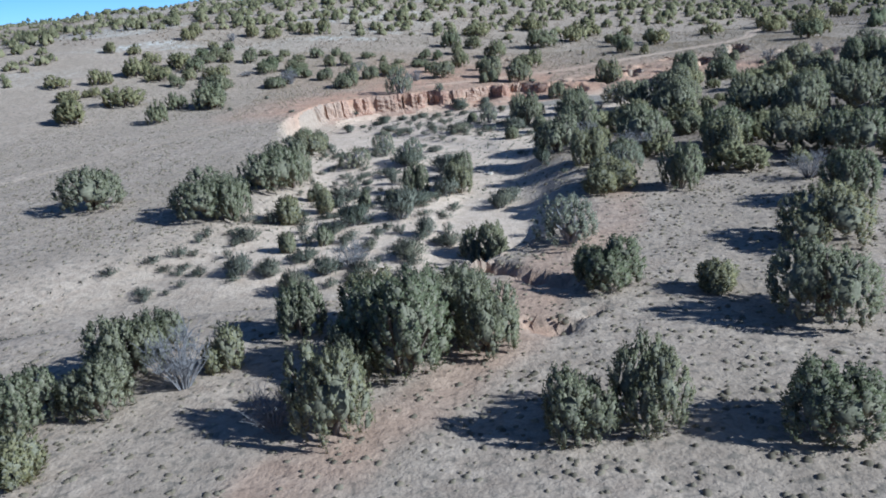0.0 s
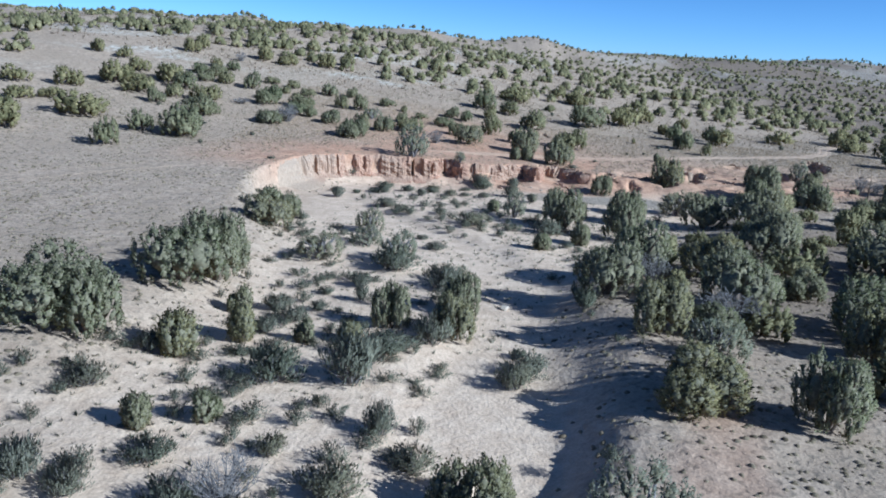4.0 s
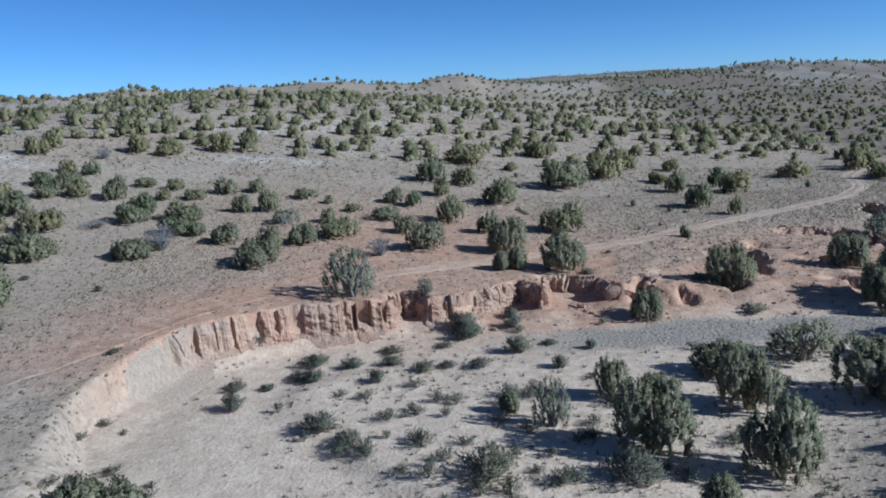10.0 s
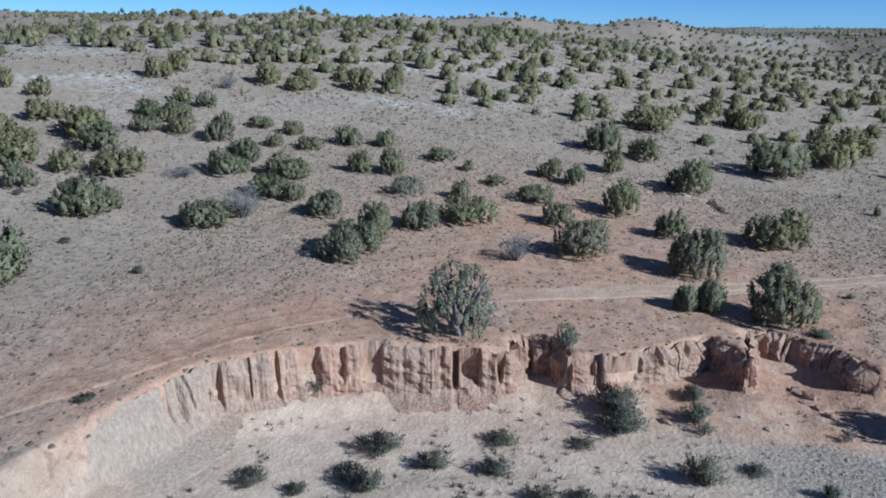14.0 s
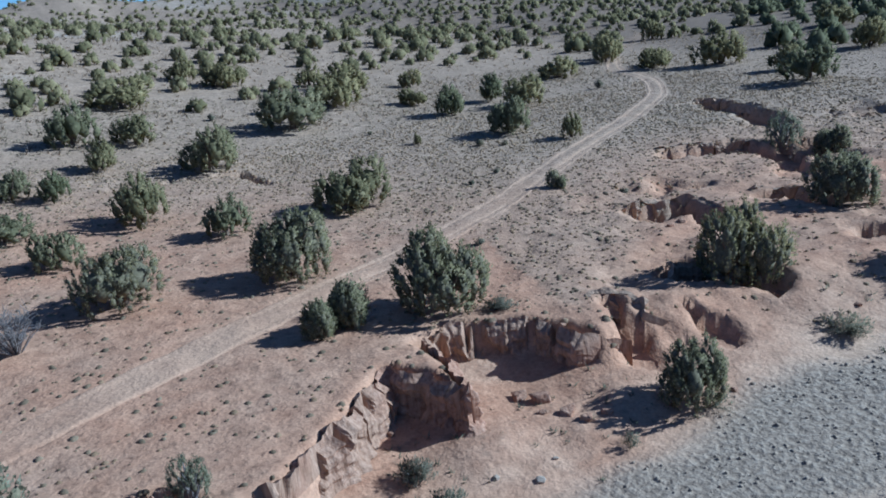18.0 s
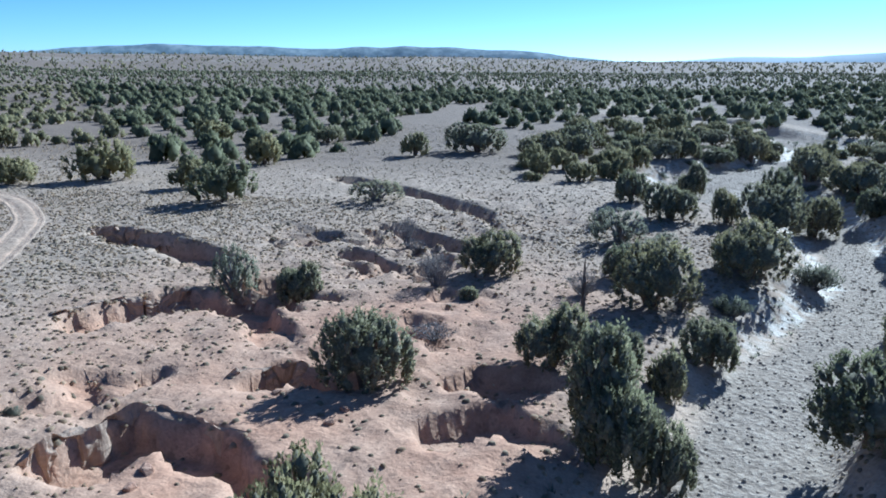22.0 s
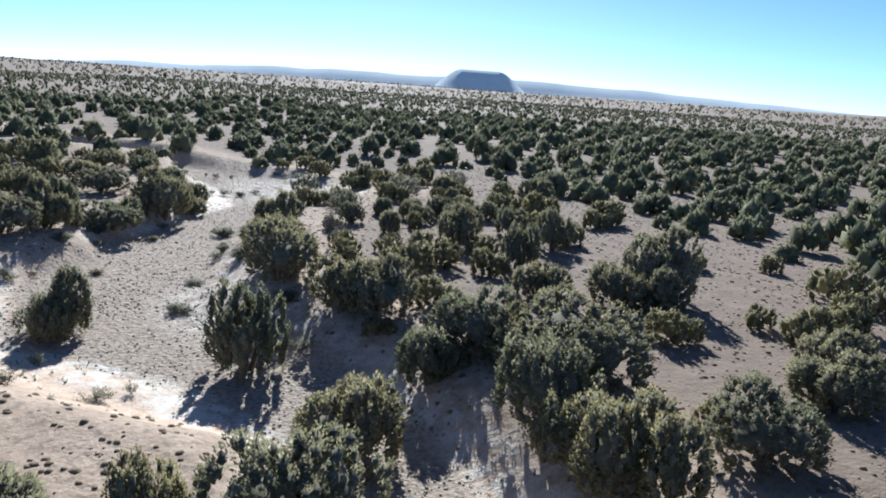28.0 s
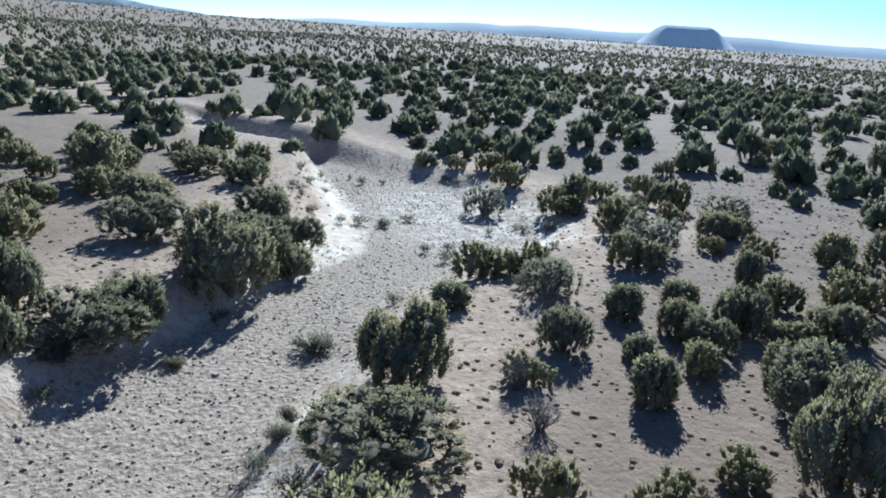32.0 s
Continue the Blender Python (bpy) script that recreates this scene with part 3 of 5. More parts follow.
def cliff(name, label, line, mat, deep_=0.0, small=1.0, seed=0.0, west=False):
    """A fluted wall of earth below a rim line that runs with the open side on its right. deep_: its height where it is not the wash's bank; small: how far its foot spreads."""
    line = np.array(line)
    seg = np.hypot(*np.diff(line, axis=0).T)
    run = np.concatenate([[0], np.cumsum(seg)])
    step = 0.045
    s = np.arange(0, run[-1], step)
    x, y = np.interp(s, run, line[:, 0]), np.interp(s, run, line[:, 1])
    for _ in range(6):  # round the corners
        x[1:-1], y[1:-1] = (x[:-2] + 2 * x[1:-1] + x[2:]) / 4, (y[:-2] + 2 * y[1:-1] + y[2:]) / 4
    tx, ty = np.gradient(x), np.gradient(y)
    tl = np.hypot(tx, ty)
    ox, oy = ty / tl, -tx / tl  # out of the face
    zero = 0 * s + seed
    # columns and cracks along the face
    column = 0.5 * rough(s, zero, 1.3, 131, 2) + 0.55 * np.abs(rough(s, zero + 5, 0.5, 142, 2)) + 0.3 * np.abs(rough(s, zero + 7, 0.22, 141, 2))
    wide = rough(s, zero + 3.3, 2.3, 132, 2)
    crack = np.clip(1.25 - np.abs(grain(s / 0.55, zero + 8.1, 133)) / 0.1, 0, 1) * smooth((grain(s / 1.3, zero + 1.2, 134) + 0.25) / 0.4)
    notch = smooth((grain(s / 1.9, zero + 5.5, 135) - 0.35) / 0.3)
    end = smooth(s / (6.0 if west else 2.0 * small)) * smooth((run[-1] - s) / small)
    ripe = 0.25 + 0.75 * smooth((s - 3) / 7) if west else np.ones(len(s))  # the west end is smooth, the rest fluted
    column, crack, notch = column * ripe * (0.5 + 0.5 * np.abs(rough(s, zero, 3.1, 139, 1)) * 2), crack * ripe, notch * smooth((s - 9) / 4) if west else notch * 0.5
    rows = []
    for k, v in enumerate(np.concatenate([[-0.12, -0.05], np.linspace(0, 1, 20)])):
        face = np.clip(v, 0, 1)
        out = 0.06 + 0.10 * face + 1.2 * (1 - ripe) * face - 0.22 * smooth((0.16 - face) / 0.16) + 0.30 * smooth((face - 0.5) / 0.5) + 0.85 * smooth((face - 0.72) / 0.28)
        flute = (0.34 * column + 0.34 * wide) * smooth((1.0 - face) / 0.5) + 0.17 * ripe * rough(s, zero + face * 1.7, 0.75, 140, 3) + 0.11 * ripe * rough(s, zero + face * 4, 0.3, 136, 2)
        hollow = smooth((grain(s / 0.4 + 0.6 * wide, zero + face * 0.9, 144) - 0.38) / 0.25) * smooth((0.7 - face) / 0.2) * smooth(face / 0.1) * ripe
        flute = flute - 0.5 * hollow
        deep = (0.5 * crack * smooth((0.62 - face + 0.3 * grain(s / 0.8, zero + 4.4, 143)) / 0.2) + 0.9 * notch * smooth((0.5 - face + 0.25 * wide) / 0.25))
        o = out * small + (flute - deep) * (0.4 + 0.6 * small)
        if v < 0:
            o = o * 0 + v * 2.6
        o = o * end - (1 - end) * 0.9
        px, py = x + ox * o, y + oy * o
        top = upland(x, y) + 0.02 + 0.3 * ripe * rough(s, zero + 2.0, 0.6, 137, 3) - 0.2 * notch - 0.3 * crack
        foot = (top - deep_ if deep_ else -0.34) + 0.05 * rough(s, zero, 1.2, 138)
        drop = face ** 0.9
        z = top * (1 - drop) + foot * drop - (1 - end) * 0.5
        if v < 0:
            z = land(px * PLAN, py * PLAN)[0] / PLAN + (0.015 if v > -0.1 else -0.12) - (1 - end) * 0.5
        rows.append(np.stack([px, py, z], 1) * PLAN)
    v = np.stack(rows, 1)
    n, m = v.shape[:2]
    i = np.arange(n * m).reshape(n, m)
    quads = np.stack([i[:-1, :-1], i[:-1, 1:], i[1:, 1:], i[1:, :-1]], -1).reshape(-1, 4)
    me = quick_mesh(name, v.reshape(-1, 3), [quads], [mat], False)
    me.attributes.new("pale", "FLOAT", "POINT").data.foreach_set("value", np.repeat((1 - smooth((s - 4) / 9)) if west else 0.7 + 0 * s, m).astype(np.float32))
    return tagged(new(name, me), label, "cliff", kind="structure")


RED_WALL = cliff_material()
cliff("eroded_bank", "fluted cliff of orange-red earth at the wash's outer bend", [(a, b) for a, b, w in RIM_NORTH if a > -12 and w < 0.9], RED_WALL, west=True)
for k, (deep, line) in enumerate((
        (1.8, [(20.0, 86.6), (20.6, 87.0), (21.4, 87.1), (22.4, 86.8), (22.9, 87.0), (23.6, 86.4), (23.3, 85.2), (22.9, 84.3), (22.7, 83.2)]),
        (0.75, [(25.5, 85.5), (26.2, 85.5), (26.9, 84.8), (27.4, 83.7)]),
        (0.7, [(27.5, 92.6), (28.6, 92.7), (30.0, 92.2), (30.8, 91.4), (32.4, 90.8), (33.2, 89.6), (33.1, 88.4)]),
        (0.6, [(38.1, 99.6), (39.3, 99.6), (39.4, 98.4), (39.0, 96.9), (38.8, 94.8), (38.9, 93.8)]),
        (0.6, [(13.0, 80.2), (13.5, 81.1), (14.1, 80.5), (13.8, 79.2)]),
        (0.8, [(16.5, 80.6), (17.2, 81.8), (18.0, 81.3), (18.6, 79.6)]),
        (0.8, [(4.4, 29.6), (1.8, 27.4), (0, 26.0), (-2.4, 25.0), (-6, 24.7)]))):
    cliff("gully_wall", "steep raw headwall of red-brown earth in a gully", line, RED_WALL, deep, 0.3, 11.0 * (k + 1))

# ---- the far skyline: a flat-topped mesa and low ridges ----
def skyline():
    # far rock with the blue of distance haze painted into its base colour
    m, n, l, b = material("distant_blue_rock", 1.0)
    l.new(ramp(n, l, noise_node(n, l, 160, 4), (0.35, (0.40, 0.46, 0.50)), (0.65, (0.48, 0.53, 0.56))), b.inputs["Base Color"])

    # faint glow imitates haze in front of the rock
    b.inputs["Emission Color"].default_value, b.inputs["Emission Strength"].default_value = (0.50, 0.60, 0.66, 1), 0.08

    # wooded hills, their green shifted to slate blue to paint in haze
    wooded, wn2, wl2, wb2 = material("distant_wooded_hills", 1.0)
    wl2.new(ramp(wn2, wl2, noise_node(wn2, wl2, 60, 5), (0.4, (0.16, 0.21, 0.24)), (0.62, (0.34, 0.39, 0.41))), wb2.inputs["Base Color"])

    def ridge(name, label, middle, spread, far, tall, flat, seed, m=m):
        a = np.linspace(-1, 1, 160)
        prof = smooth((1 - np.abs(a)) / (1 - flat)) * (1 + 0.16 * rough(a * 9, 0 * a, 1.0, seed, 3) * (spread > 20))
        yaw = np.radians(middle + a * spread / 2)
        rows = []
        for back, share in ((-0.05, 0.0), (-0.02, 0.55), (0.0, 1.0), (0.03, 1.0), (0.08, 0.0)):
            r = far * (1 + back)
            rows.append(np.stack([-np.sin(yaw) * r, 110 + np.cos(yaw) * r, -12 + (tall + 12) * prof * share], 1))
        v = np.stack(rows, 1)
        i = np.arange(v.shape[0] * 5).reshape(-1, 5)
        q = np.stack([i[:-1, :-1], i[:-1, 1:], i[1:, 1:], i[1:, :-1]], -1).reshape(-1, 4)
        me = quick_mesh(name, v.reshape(-1, 3), [q], [m])
        tagged(new(name, me), label, "hill", kind="structure")
    ridge("backdrop_mesa", "flat-topped mesa on the far skyline, tinted blue for haze", -119.3, 8.4, 4350, 122, 0.3, 5)
    ridge("backdrop_ridge", "low ridge along the far skyline, tinted blue for haze", -118, 84, 4500, 80, 0.15, 8)
    ridge("backdrop_hills", "dark hills on the far skyline, tinted blue for haze", -66, 56, 3900, 78, 0.4, 12, wooded)


skyline()

# ---- plants ----
def mesh_of(name, verts, faces, mat, flat=True):
    me = bpy.data.meshes.new(name)
    me.from_pydata([tuple(v) for v in verts], [], faces)
    if not flat:
        me.polygons.foreach_set("use_smooth", np.ones(len(me.polygons), bool))
    me.materials.append(mat)
    return me


def tube(points, radii, sides=6):
    """Verts and faces of a tapered limb."""
    v, f = [], []
    for k, (p, r) in enumerate(zip(points, radii)):
        d = Vector(points[min(k + 1, len(points) - 1)]) - Vector(points[max(k - 1, 0)])
        q = d.to_track_quat("Z", "Y")
        for s in range(sides):
            a = 2 * math.pi * s / sides
            v.append(Vector(p) + q @ Vector((r * math.cos(a), r * math.sin(a), 0)))
    for k in range(len(points) - 1):
        for s in range(sides):
            a, b = k * sides + s, k * sides + (s + 1) % sides
            f.append((a, b, b + sides, a + sides))
    return v, f


def facing(v, faces, normals):
    """Faces turned so that their fronts look the way of the first corner's shading normal."""
    f = np.array(faces)
    p = np.asarray(v)
    g = np.cross(p[f[:, 1]] - p[f[:, 0]], p[f[:, 2]] - p[f[:, 0]])
    away = (g * normals[f[:, 0]]).sum(1) < 0
    f[away] = f[away][:, ::-1]
    return f


def join(pieces):
    v, f = [], []
    for pv, pf in pieces:
        o = len(v)
        v += list(pv)
        f += [tuple(i + o for i in q) for q in pf]
    return v, f


def sprays(rng, at, out, count, length, width, up=0.8, spread=0.5):
    """Little leaf sprays, `count` at each place, pointing out and up."""
    p = np.repeat(at, count, 0) + rng.normal(0, length * 0.45, (len(at) * count, 3))
    d = np.repeat(out, count, 0) * 0.6 + np.array([0, 0, up]) + rng.normal(0, spread, (len(at) * count, 3))
    d /= np.linalg.norm(d, axis=1)[:, None]
    side = np.cross(d, rng.normal(0, 1, d.shape))
    side /= np.linalg.norm(side, axis=1)[:, None] + 1e-9
    n = len(p)
    ln = length * rng.uniform(0.6, 1.3, (n, 1))
    w = width * rng.uniform(0.6, 1.2, (n, 1))
    v = np.stack([p, p + d * ln * 0.55 + side * w, p + d * ln, p + d * ln * 0.5 - side * w], 1).reshape(-1, 3)
    i = np.arange(n)[:, None] * 4
    lit = np.repeat(out, count, 0) * 0.6 + d * 0.5 + np.array([0, 0, 0.6])
    sprays.normals = np.repeat(lit / np.linalg.norm(lit, axis=1)[:, None], 4, 0)
    return v, facing(v, i + np.array([0, 1, 2, 3]), sprays.normals)


def unit(v):
    return v / (np.linalg.norm(v, axis=-1, keepdims=True) + 1e-9)


def tufted(rng, at, out, axis, girth, half, count, leaf, sides=6, rings=3, solid=0.9):
    """Rounded upright tufts of scale-leaved foliage: a lumpy shell each, with `count` small sprays on its skin.
    at: middles; out: out of the crown; girth, half: half width and half length."""
    n = len(at)
    e1 = unit(np.cross(axis, rng.normal(0, 1, (n, 3))))
    e2 = np.cross(axis, e1)
    a = np.arange(sides) * 2 * math.pi / sides
    verts, normals = [], []

    def add(p, d):
        verts.append(p)
        normals.append(unit(d * 0.8 + out[:, None, :] * 0.55 + np.array([0, 0, 0.12])))
    up = axis[:, None, :]
    add((at - axis * half * solid)[:, None, :], -up)
    for k in range(rings):
        t = -1 + 2 * (k + 0.9) / (rings + 0.7)
        wide = math.sqrt(max(1 - t * t, 0)) * (1.0 + 0.12 * t)
        turn = a + 0.5 * (k % 2) * 2 * math.pi / sides
        ring = e1[:, None, :] * np.cos(turn)[None, :, None] + e2[:, None, :] * np.sin(turn)[None, :, None]
        wobble = rng.uniform(0.72, 1.22, (n, sides, 1))
        add(at[:, None, :] + up * (half * t * solid)[:, :, None] * rng.uniform(0.85, 1.12, (n, sides, 1)) + ring * (girth * wide * solid)[:, :, None] * wobble, ring * max(wide, 0.2) + up * t)
    add((at + axis * half * solid)[:, None, :], up)
    v, nor = np.concatenate(verts, 1), np.concatenate(normals, 1)
    m = v.shape[1]
    f = []
    for q in range(sides):
        r = (q + 1) % sides
        f.append((0, 1 + r, 1 + q))
        for b in range(rings - 1):
            lo, hi = 1 + b * sides, 1 + (b + 1) * sides
            f += [(lo + q, lo + r, hi + r), (lo + q, hi + r, hi + q)]
        top = 1 + (rings - 1) * sides
        f.append((top + q, top + r, m - 1))
    tris = (np.array(f)[None] + (np.arange(n) * m)[:, None, None]).reshape(-1, 3)
    v, nor = v.reshape(-1, 3), nor.reshape(-1, 3)
    quads = np.zeros((0, 4), int)
    if count:
        c = n * count
        d = rng.normal(0, 1, (c, 3))
        o = np.repeat(out, count, 0)
        back = (d * o).sum(1) < -0.3
        d[back] *= -1
        d = unit(d)
        ax = np.repeat(axis, count, 0)
        lift = (d * ax).sum(1)[:, None]
        p = np.repeat(at, count, 0) + (d - ax * lift) * np.repeat(girth, count, 0) * rng.uniform(0.55, 1.5, (c, 1)) + ax * lift * np.repeat(half, count, 0) * rng.uniform(0.7, 1.25, (c, 1))
        way = unit(ax * 0.8 + d * 0.5 + rng.normal(0, 0.35, (c, 3)))
        side = unit(np.cross(way, d + rng.normal(0, 0.5, (c, 3))))
        ln, w = leaf * rng.uniform(0.6, 1.35, (c, 1)), leaf * 0.27 * rng.uniform(0.7, 1.3, (c, 1))
        s = np.stack([p - way * ln * 0.5, p + side * w, p + way * ln * 0.5, p - side * w], 1).reshape(-1, 3)
        sn = np.repeat(unit(d * 0.8 + o * 0.55 + np.array([0, 0, 0.12])), 4, 0)
        quads = facing(s, np.arange(c)[:, None] * 4 + np.array([0, 1, 2, 3]), sn) + len(v)
        v, nor = np.concatenate([v, s]), np.concatenate([nor, sn])
    return v, tris, quads, nor


def crown_form(seed, tufts_, count, leaf, tall=2.6, domes=4, girth=0.3, sides=6, rings=3, low=0.05, thin=0.0, solid=0.9):
    """A juniper's crown, 1.5 m in radius: a few domes grown together, each a skin of upright tufts. thin: the share of tufts that are missing."""
    rng = np.random.default_rng(seed)
    heads = []
    for k in range(domes):
        a = 2 * math.pi * k / domes + rng.uniform(-0.5, 0.5)
        q = rng.uniform(0.45, 0.8) if domes > 1 else 0.0
        heads.append((q * math.cos(a), q * math.sin(a), rng.uniform(0.68, 0.98) if domes > 1 else 1.1, tall * (1.0 if k == 0 else rng.uniform(0.66, 0.98)), a))
    places, outs = [], []
    for hx, hy, hr, ht, a in heads:
        n = tufts_ // domes
        z = (np.arange(n) + rng.uniform(0, 1, n)) / n
        turn = np.arange(n) * 2.39996 + rng.uniform(-0.35, 0.35, n) + a
        # widest at a third of its height, closing to a blunt top
        wide = np.where(z < 0.35, 0.84 + 0.16 * z / 0.35, np.sqrt(np.clip(1 - ((z - 0.35) / 0.68) ** 2, 0, 1)))
        wide = wide * (1 + 0.13 * np.sin(turn * 3 + seed) + rng.uniform(-0.1, 0.08, n))
        base = low * tall
        p = np.stack([hx + hr * wide * np.cos(turn), hy + hr * wide * np.sin(turn), base + 0.16 + (ht - base - 0.34) * z], 1)
        o = unit(np.stack([np.cos(turn) * wide, np.sin(turn) * wide, 1.5 * (z - 0.3)], 1))
        places.append(p)
        outs.append(o)
    at, out = np.concatenate(places), np.concatenate(outs)
    keep = rng.uniform(0, 1, len(at)) >= thin
    for hx, hy, hr, ht, a in heads:
        deep = np.hypot(at[:, 0] - hx, at[:, 1] - hy) / hr
        keep &= ~((deep < 0.72) & (at[:, 2] < ht * 0.72))
    at, out = at[keep], out[keep]
    n = len(at)
    at = at - out * girth * 0.6
    axis = unit(out * 0.35 + np.array([0, 0, 0.95]) + rng.normal(0, 0.13, (n, 3)))
    g = girth * rng.uniform(0.7, 1.25, (n, 1))
    v, tris, quads, nor = tufted(rng, at, out, axis, g, g * rng.uniform(1.5, 2.6, (n, 1)), count, leaf, sides, rings, solid)
    # the shaded inside of each dome: a solid core added to stop light
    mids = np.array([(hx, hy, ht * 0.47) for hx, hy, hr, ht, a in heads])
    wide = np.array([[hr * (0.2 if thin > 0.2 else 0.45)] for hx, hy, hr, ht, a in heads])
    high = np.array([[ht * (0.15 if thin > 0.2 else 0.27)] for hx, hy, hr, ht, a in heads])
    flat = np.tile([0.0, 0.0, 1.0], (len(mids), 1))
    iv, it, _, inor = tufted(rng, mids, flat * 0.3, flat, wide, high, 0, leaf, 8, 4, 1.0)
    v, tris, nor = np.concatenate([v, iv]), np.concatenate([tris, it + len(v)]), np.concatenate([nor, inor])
    fit = np.array([1.5 / np.percentile(np.hypot(v[:, 0], v[:, 1]), 96), 0, 2.6 / np.percentile(v[:, 2], 98.5)])[[0, 0, 2]]
    heads = [(hx * fit[0], hy * fit[0], hr * fit[0], ht * fit[2], a) for hx, hy, hr, ht, a in heads]
    return dict(v=v * fit, tris=tris, quads=quads, nor=nor, heads=heads, tall=tall)


def woody(form):
    """The same form with a bare stem under it, for trees whose limbs cannot be told apart."""
    sv, sf = tube([(0, 0, -0.35), (0.04, 0.03, form["tall"] * 0.5)], [0.2, 0.1], 5)
    sv = np.array([tuple(q) for q in sv])
    k = len(form["v"])
    return dict(form, v=np.concatenate([form["v"], sv]), quads=np.concatenate([form["quads"], np.array(sf) + k]) if len(form["quads"]) else np.array(sf) + k,
                nor=np.concatenate([form["nor"], unit(sv * np.array([1, 1, 0]))]), bark=len(sf))


def juniper_meshes(seed, mat, grey=False, limbs=5, **shape):
    """Trunk, limbs and crown of a juniper."""
    form = crown_form(seed, thin=0.3 if grey else 0.06, **shape)
    rng = np.random.default_rng(seed + 5000)
    tall, heads = form["tall"], form["heads"]
    wood = TWIG if grey else BARK
    stems = [mesh_of("trunk", *tube([(0.03, 0, -0.35), (-0.04, 0.05, tall * 0.2), (0.05, -0.03, tall * 0.45), (0.0, 0.02, tall * 0.7)], [0.2, 0.16, 0.1, 0.03], 7), BARK, False)]
    for k in range(limbs):
        hx, hy, hr, ht, a = heads[k % len(heads)]
        turn, reach = rng.uniform(0, 6.283), hr * rng.uniform(0.45, 0.9)
        c = np.array([hx + reach * math.cos(turn), hy + reach * math.sin(turn), ht * rng.uniform(0.55, 0.85)])
        foot = (rng.uniform(-0.14, 0.14), rng.uniform(-0.14, 0.14), -0.3)
        knee = (c[0] * 0.35 + rng.uniform(-0.1, 0.1), c[1] * 0.35 + rng.uniform(-0.1, 0.1), c[2] * 0.4)
        limb = tube([foot, knee, (c[0] * 0.75, c[1] * 0.75, c[2] * 0.8), tuple(c)], [0.11, 0.08, 0.05, 0.012], 5)
        stems.append(mesh_of("limb", *limb, wood, False))
    # shells and cores take the darker tone that paints the gaps' shade
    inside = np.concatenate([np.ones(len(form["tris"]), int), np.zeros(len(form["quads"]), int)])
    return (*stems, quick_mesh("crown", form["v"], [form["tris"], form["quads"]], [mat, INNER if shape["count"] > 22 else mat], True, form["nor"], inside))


def bush_meshes(seed, stems, leaves, mat, radius=0.8, tall=0.8, wide=0.012):
    """Stems and twigs of a low round bush."""
    rng = np.random.default_rng(seed)
    tubes, tips, outs = [], [], []
    for k in range(stems):
        a, q = rng.uniform(0, 6.283), math.sqrt(rng.uniform(0, 1))
        tip = np.array([radius * q * math.cos(a), radius * q * math.sin(a), tall * (1 - 0.5 * q * q) * rng.uniform(0.75, 1.0)])
        mid = tip * np.array([0.55, 0.55, 0.5])
        tubes.append(tube([(tip[0] * 0.1, tip[1] * 0.1, -0.1), tuple(mid), tuple(tip)], [wide * 1.6, wide, wide * 0.4], 3))
        for s in np.linspace(0.45, 1.0, 4):
            tips.append(tip * s)
            outs.append(np.array([math.cos(a), math.sin(a), 0.5]) * (0.3 + q))
    twigs = mesh_of("branchwork", *join(tubes), TWIG, False)
    leaf = mesh_of("foliage", *sprays(rng, np.array(tips), np.array(outs), leaves, 0.16, 0.022, 0.9, 0.45), mat, False)
    leaf.normals_split_custom_set_from_vertices(sprays.normals)
    return twigs, leaf


def bare_meshes(seed, stems=42, radius=1.0, tall=1.5):
    """Branchwork of a leafless bush or a dead juniper."""
    rng = np.random.default_rng(seed)
    tubes = []
    for k in range(stems):
        a, q = rng.uniform(0, 6.283), math.sqrt(rng.uniform(0.02, 1))
        tip = np.array([radius * q * math.cos(a), radius * q * math.sin(a), tall * (1 - 0.45 * q * q) * rng.uniform(0.7, 1.0)])
        mid = tip * np.array([0.5, 0.5, 0.55]) + rng.normal(0, 0.05, 3)
        tubes.append(tube([(tip[0] * 0.08, tip[1] * 0.08, -0.1), tuple(mid), tuple(tip)], [0.024, 0.015, 0.005], 4))
        for j in range(9):
            f = rng.uniform(0.3, 0.98)
            at = mid * (1 - f) + tip * f if f > 0.5 else mid * f * 2
            end = at + rng.normal(0, 1, 3) * np.array([0.22, 0.22, 0.12]) + np.array([0, 0, 0.2])
            tubes.append(tube([tuple(at), tuple((at + end) / 2 + rng.normal(0, 0.03, 3)), tuple(end)], [0.010, 0.008, 0.004], 3))
    return (mesh_of("branchwork", *join(tubes), TWIG, False),)


def plant(name, parts, label, category, group):
    base = tagged(new(name), label, category, group)
    for me in parts:
        new(me.name.split(".")[0], me).parent = base
    return base


def stand(x, y, turn, sx, sz, sink=0.05):
    return pose(x, y, height(x, y) - sink, 0, 0, turn) @ Matrix.Diagonal((sx, sx, sz, 1))

# ---- trees and bushes, one by one: x, y, radius, height ----
rng = np.random.default_rng(7)
NEAR = [juniper_meshes(100 + k, JUNIPER, tufts_=190, count=40, leaf=0.12, domes=3 + k % 3, girth=0.17, sides=5, rings=2, solid=0.66) for k in range(6)]
BROAD = [juniper_meshes(110 + k, JUNIPER, tufts_=330, count=32, leaf=0.085, domes=5 + k % 2, girth=0.125, sides=5, rings=2, solid=0.66) for k in range(4)]
GREY = [juniper_meshes(120 + k, GREY_JUNIPER, True, 16, tufts_=220, count=34, leaf=0.1, domes=4, girth=0.15, sides=5, rings=2, solid=0.5) for k in range(3)]
TALL = [juniper_meshes(130 + k, JUNIPER, tufts_=190, count=40, leaf=0.11, domes=2 + k, girth=0.165, low=0.08, sides=5, rings=2, solid=0.66) for k in range(3)]
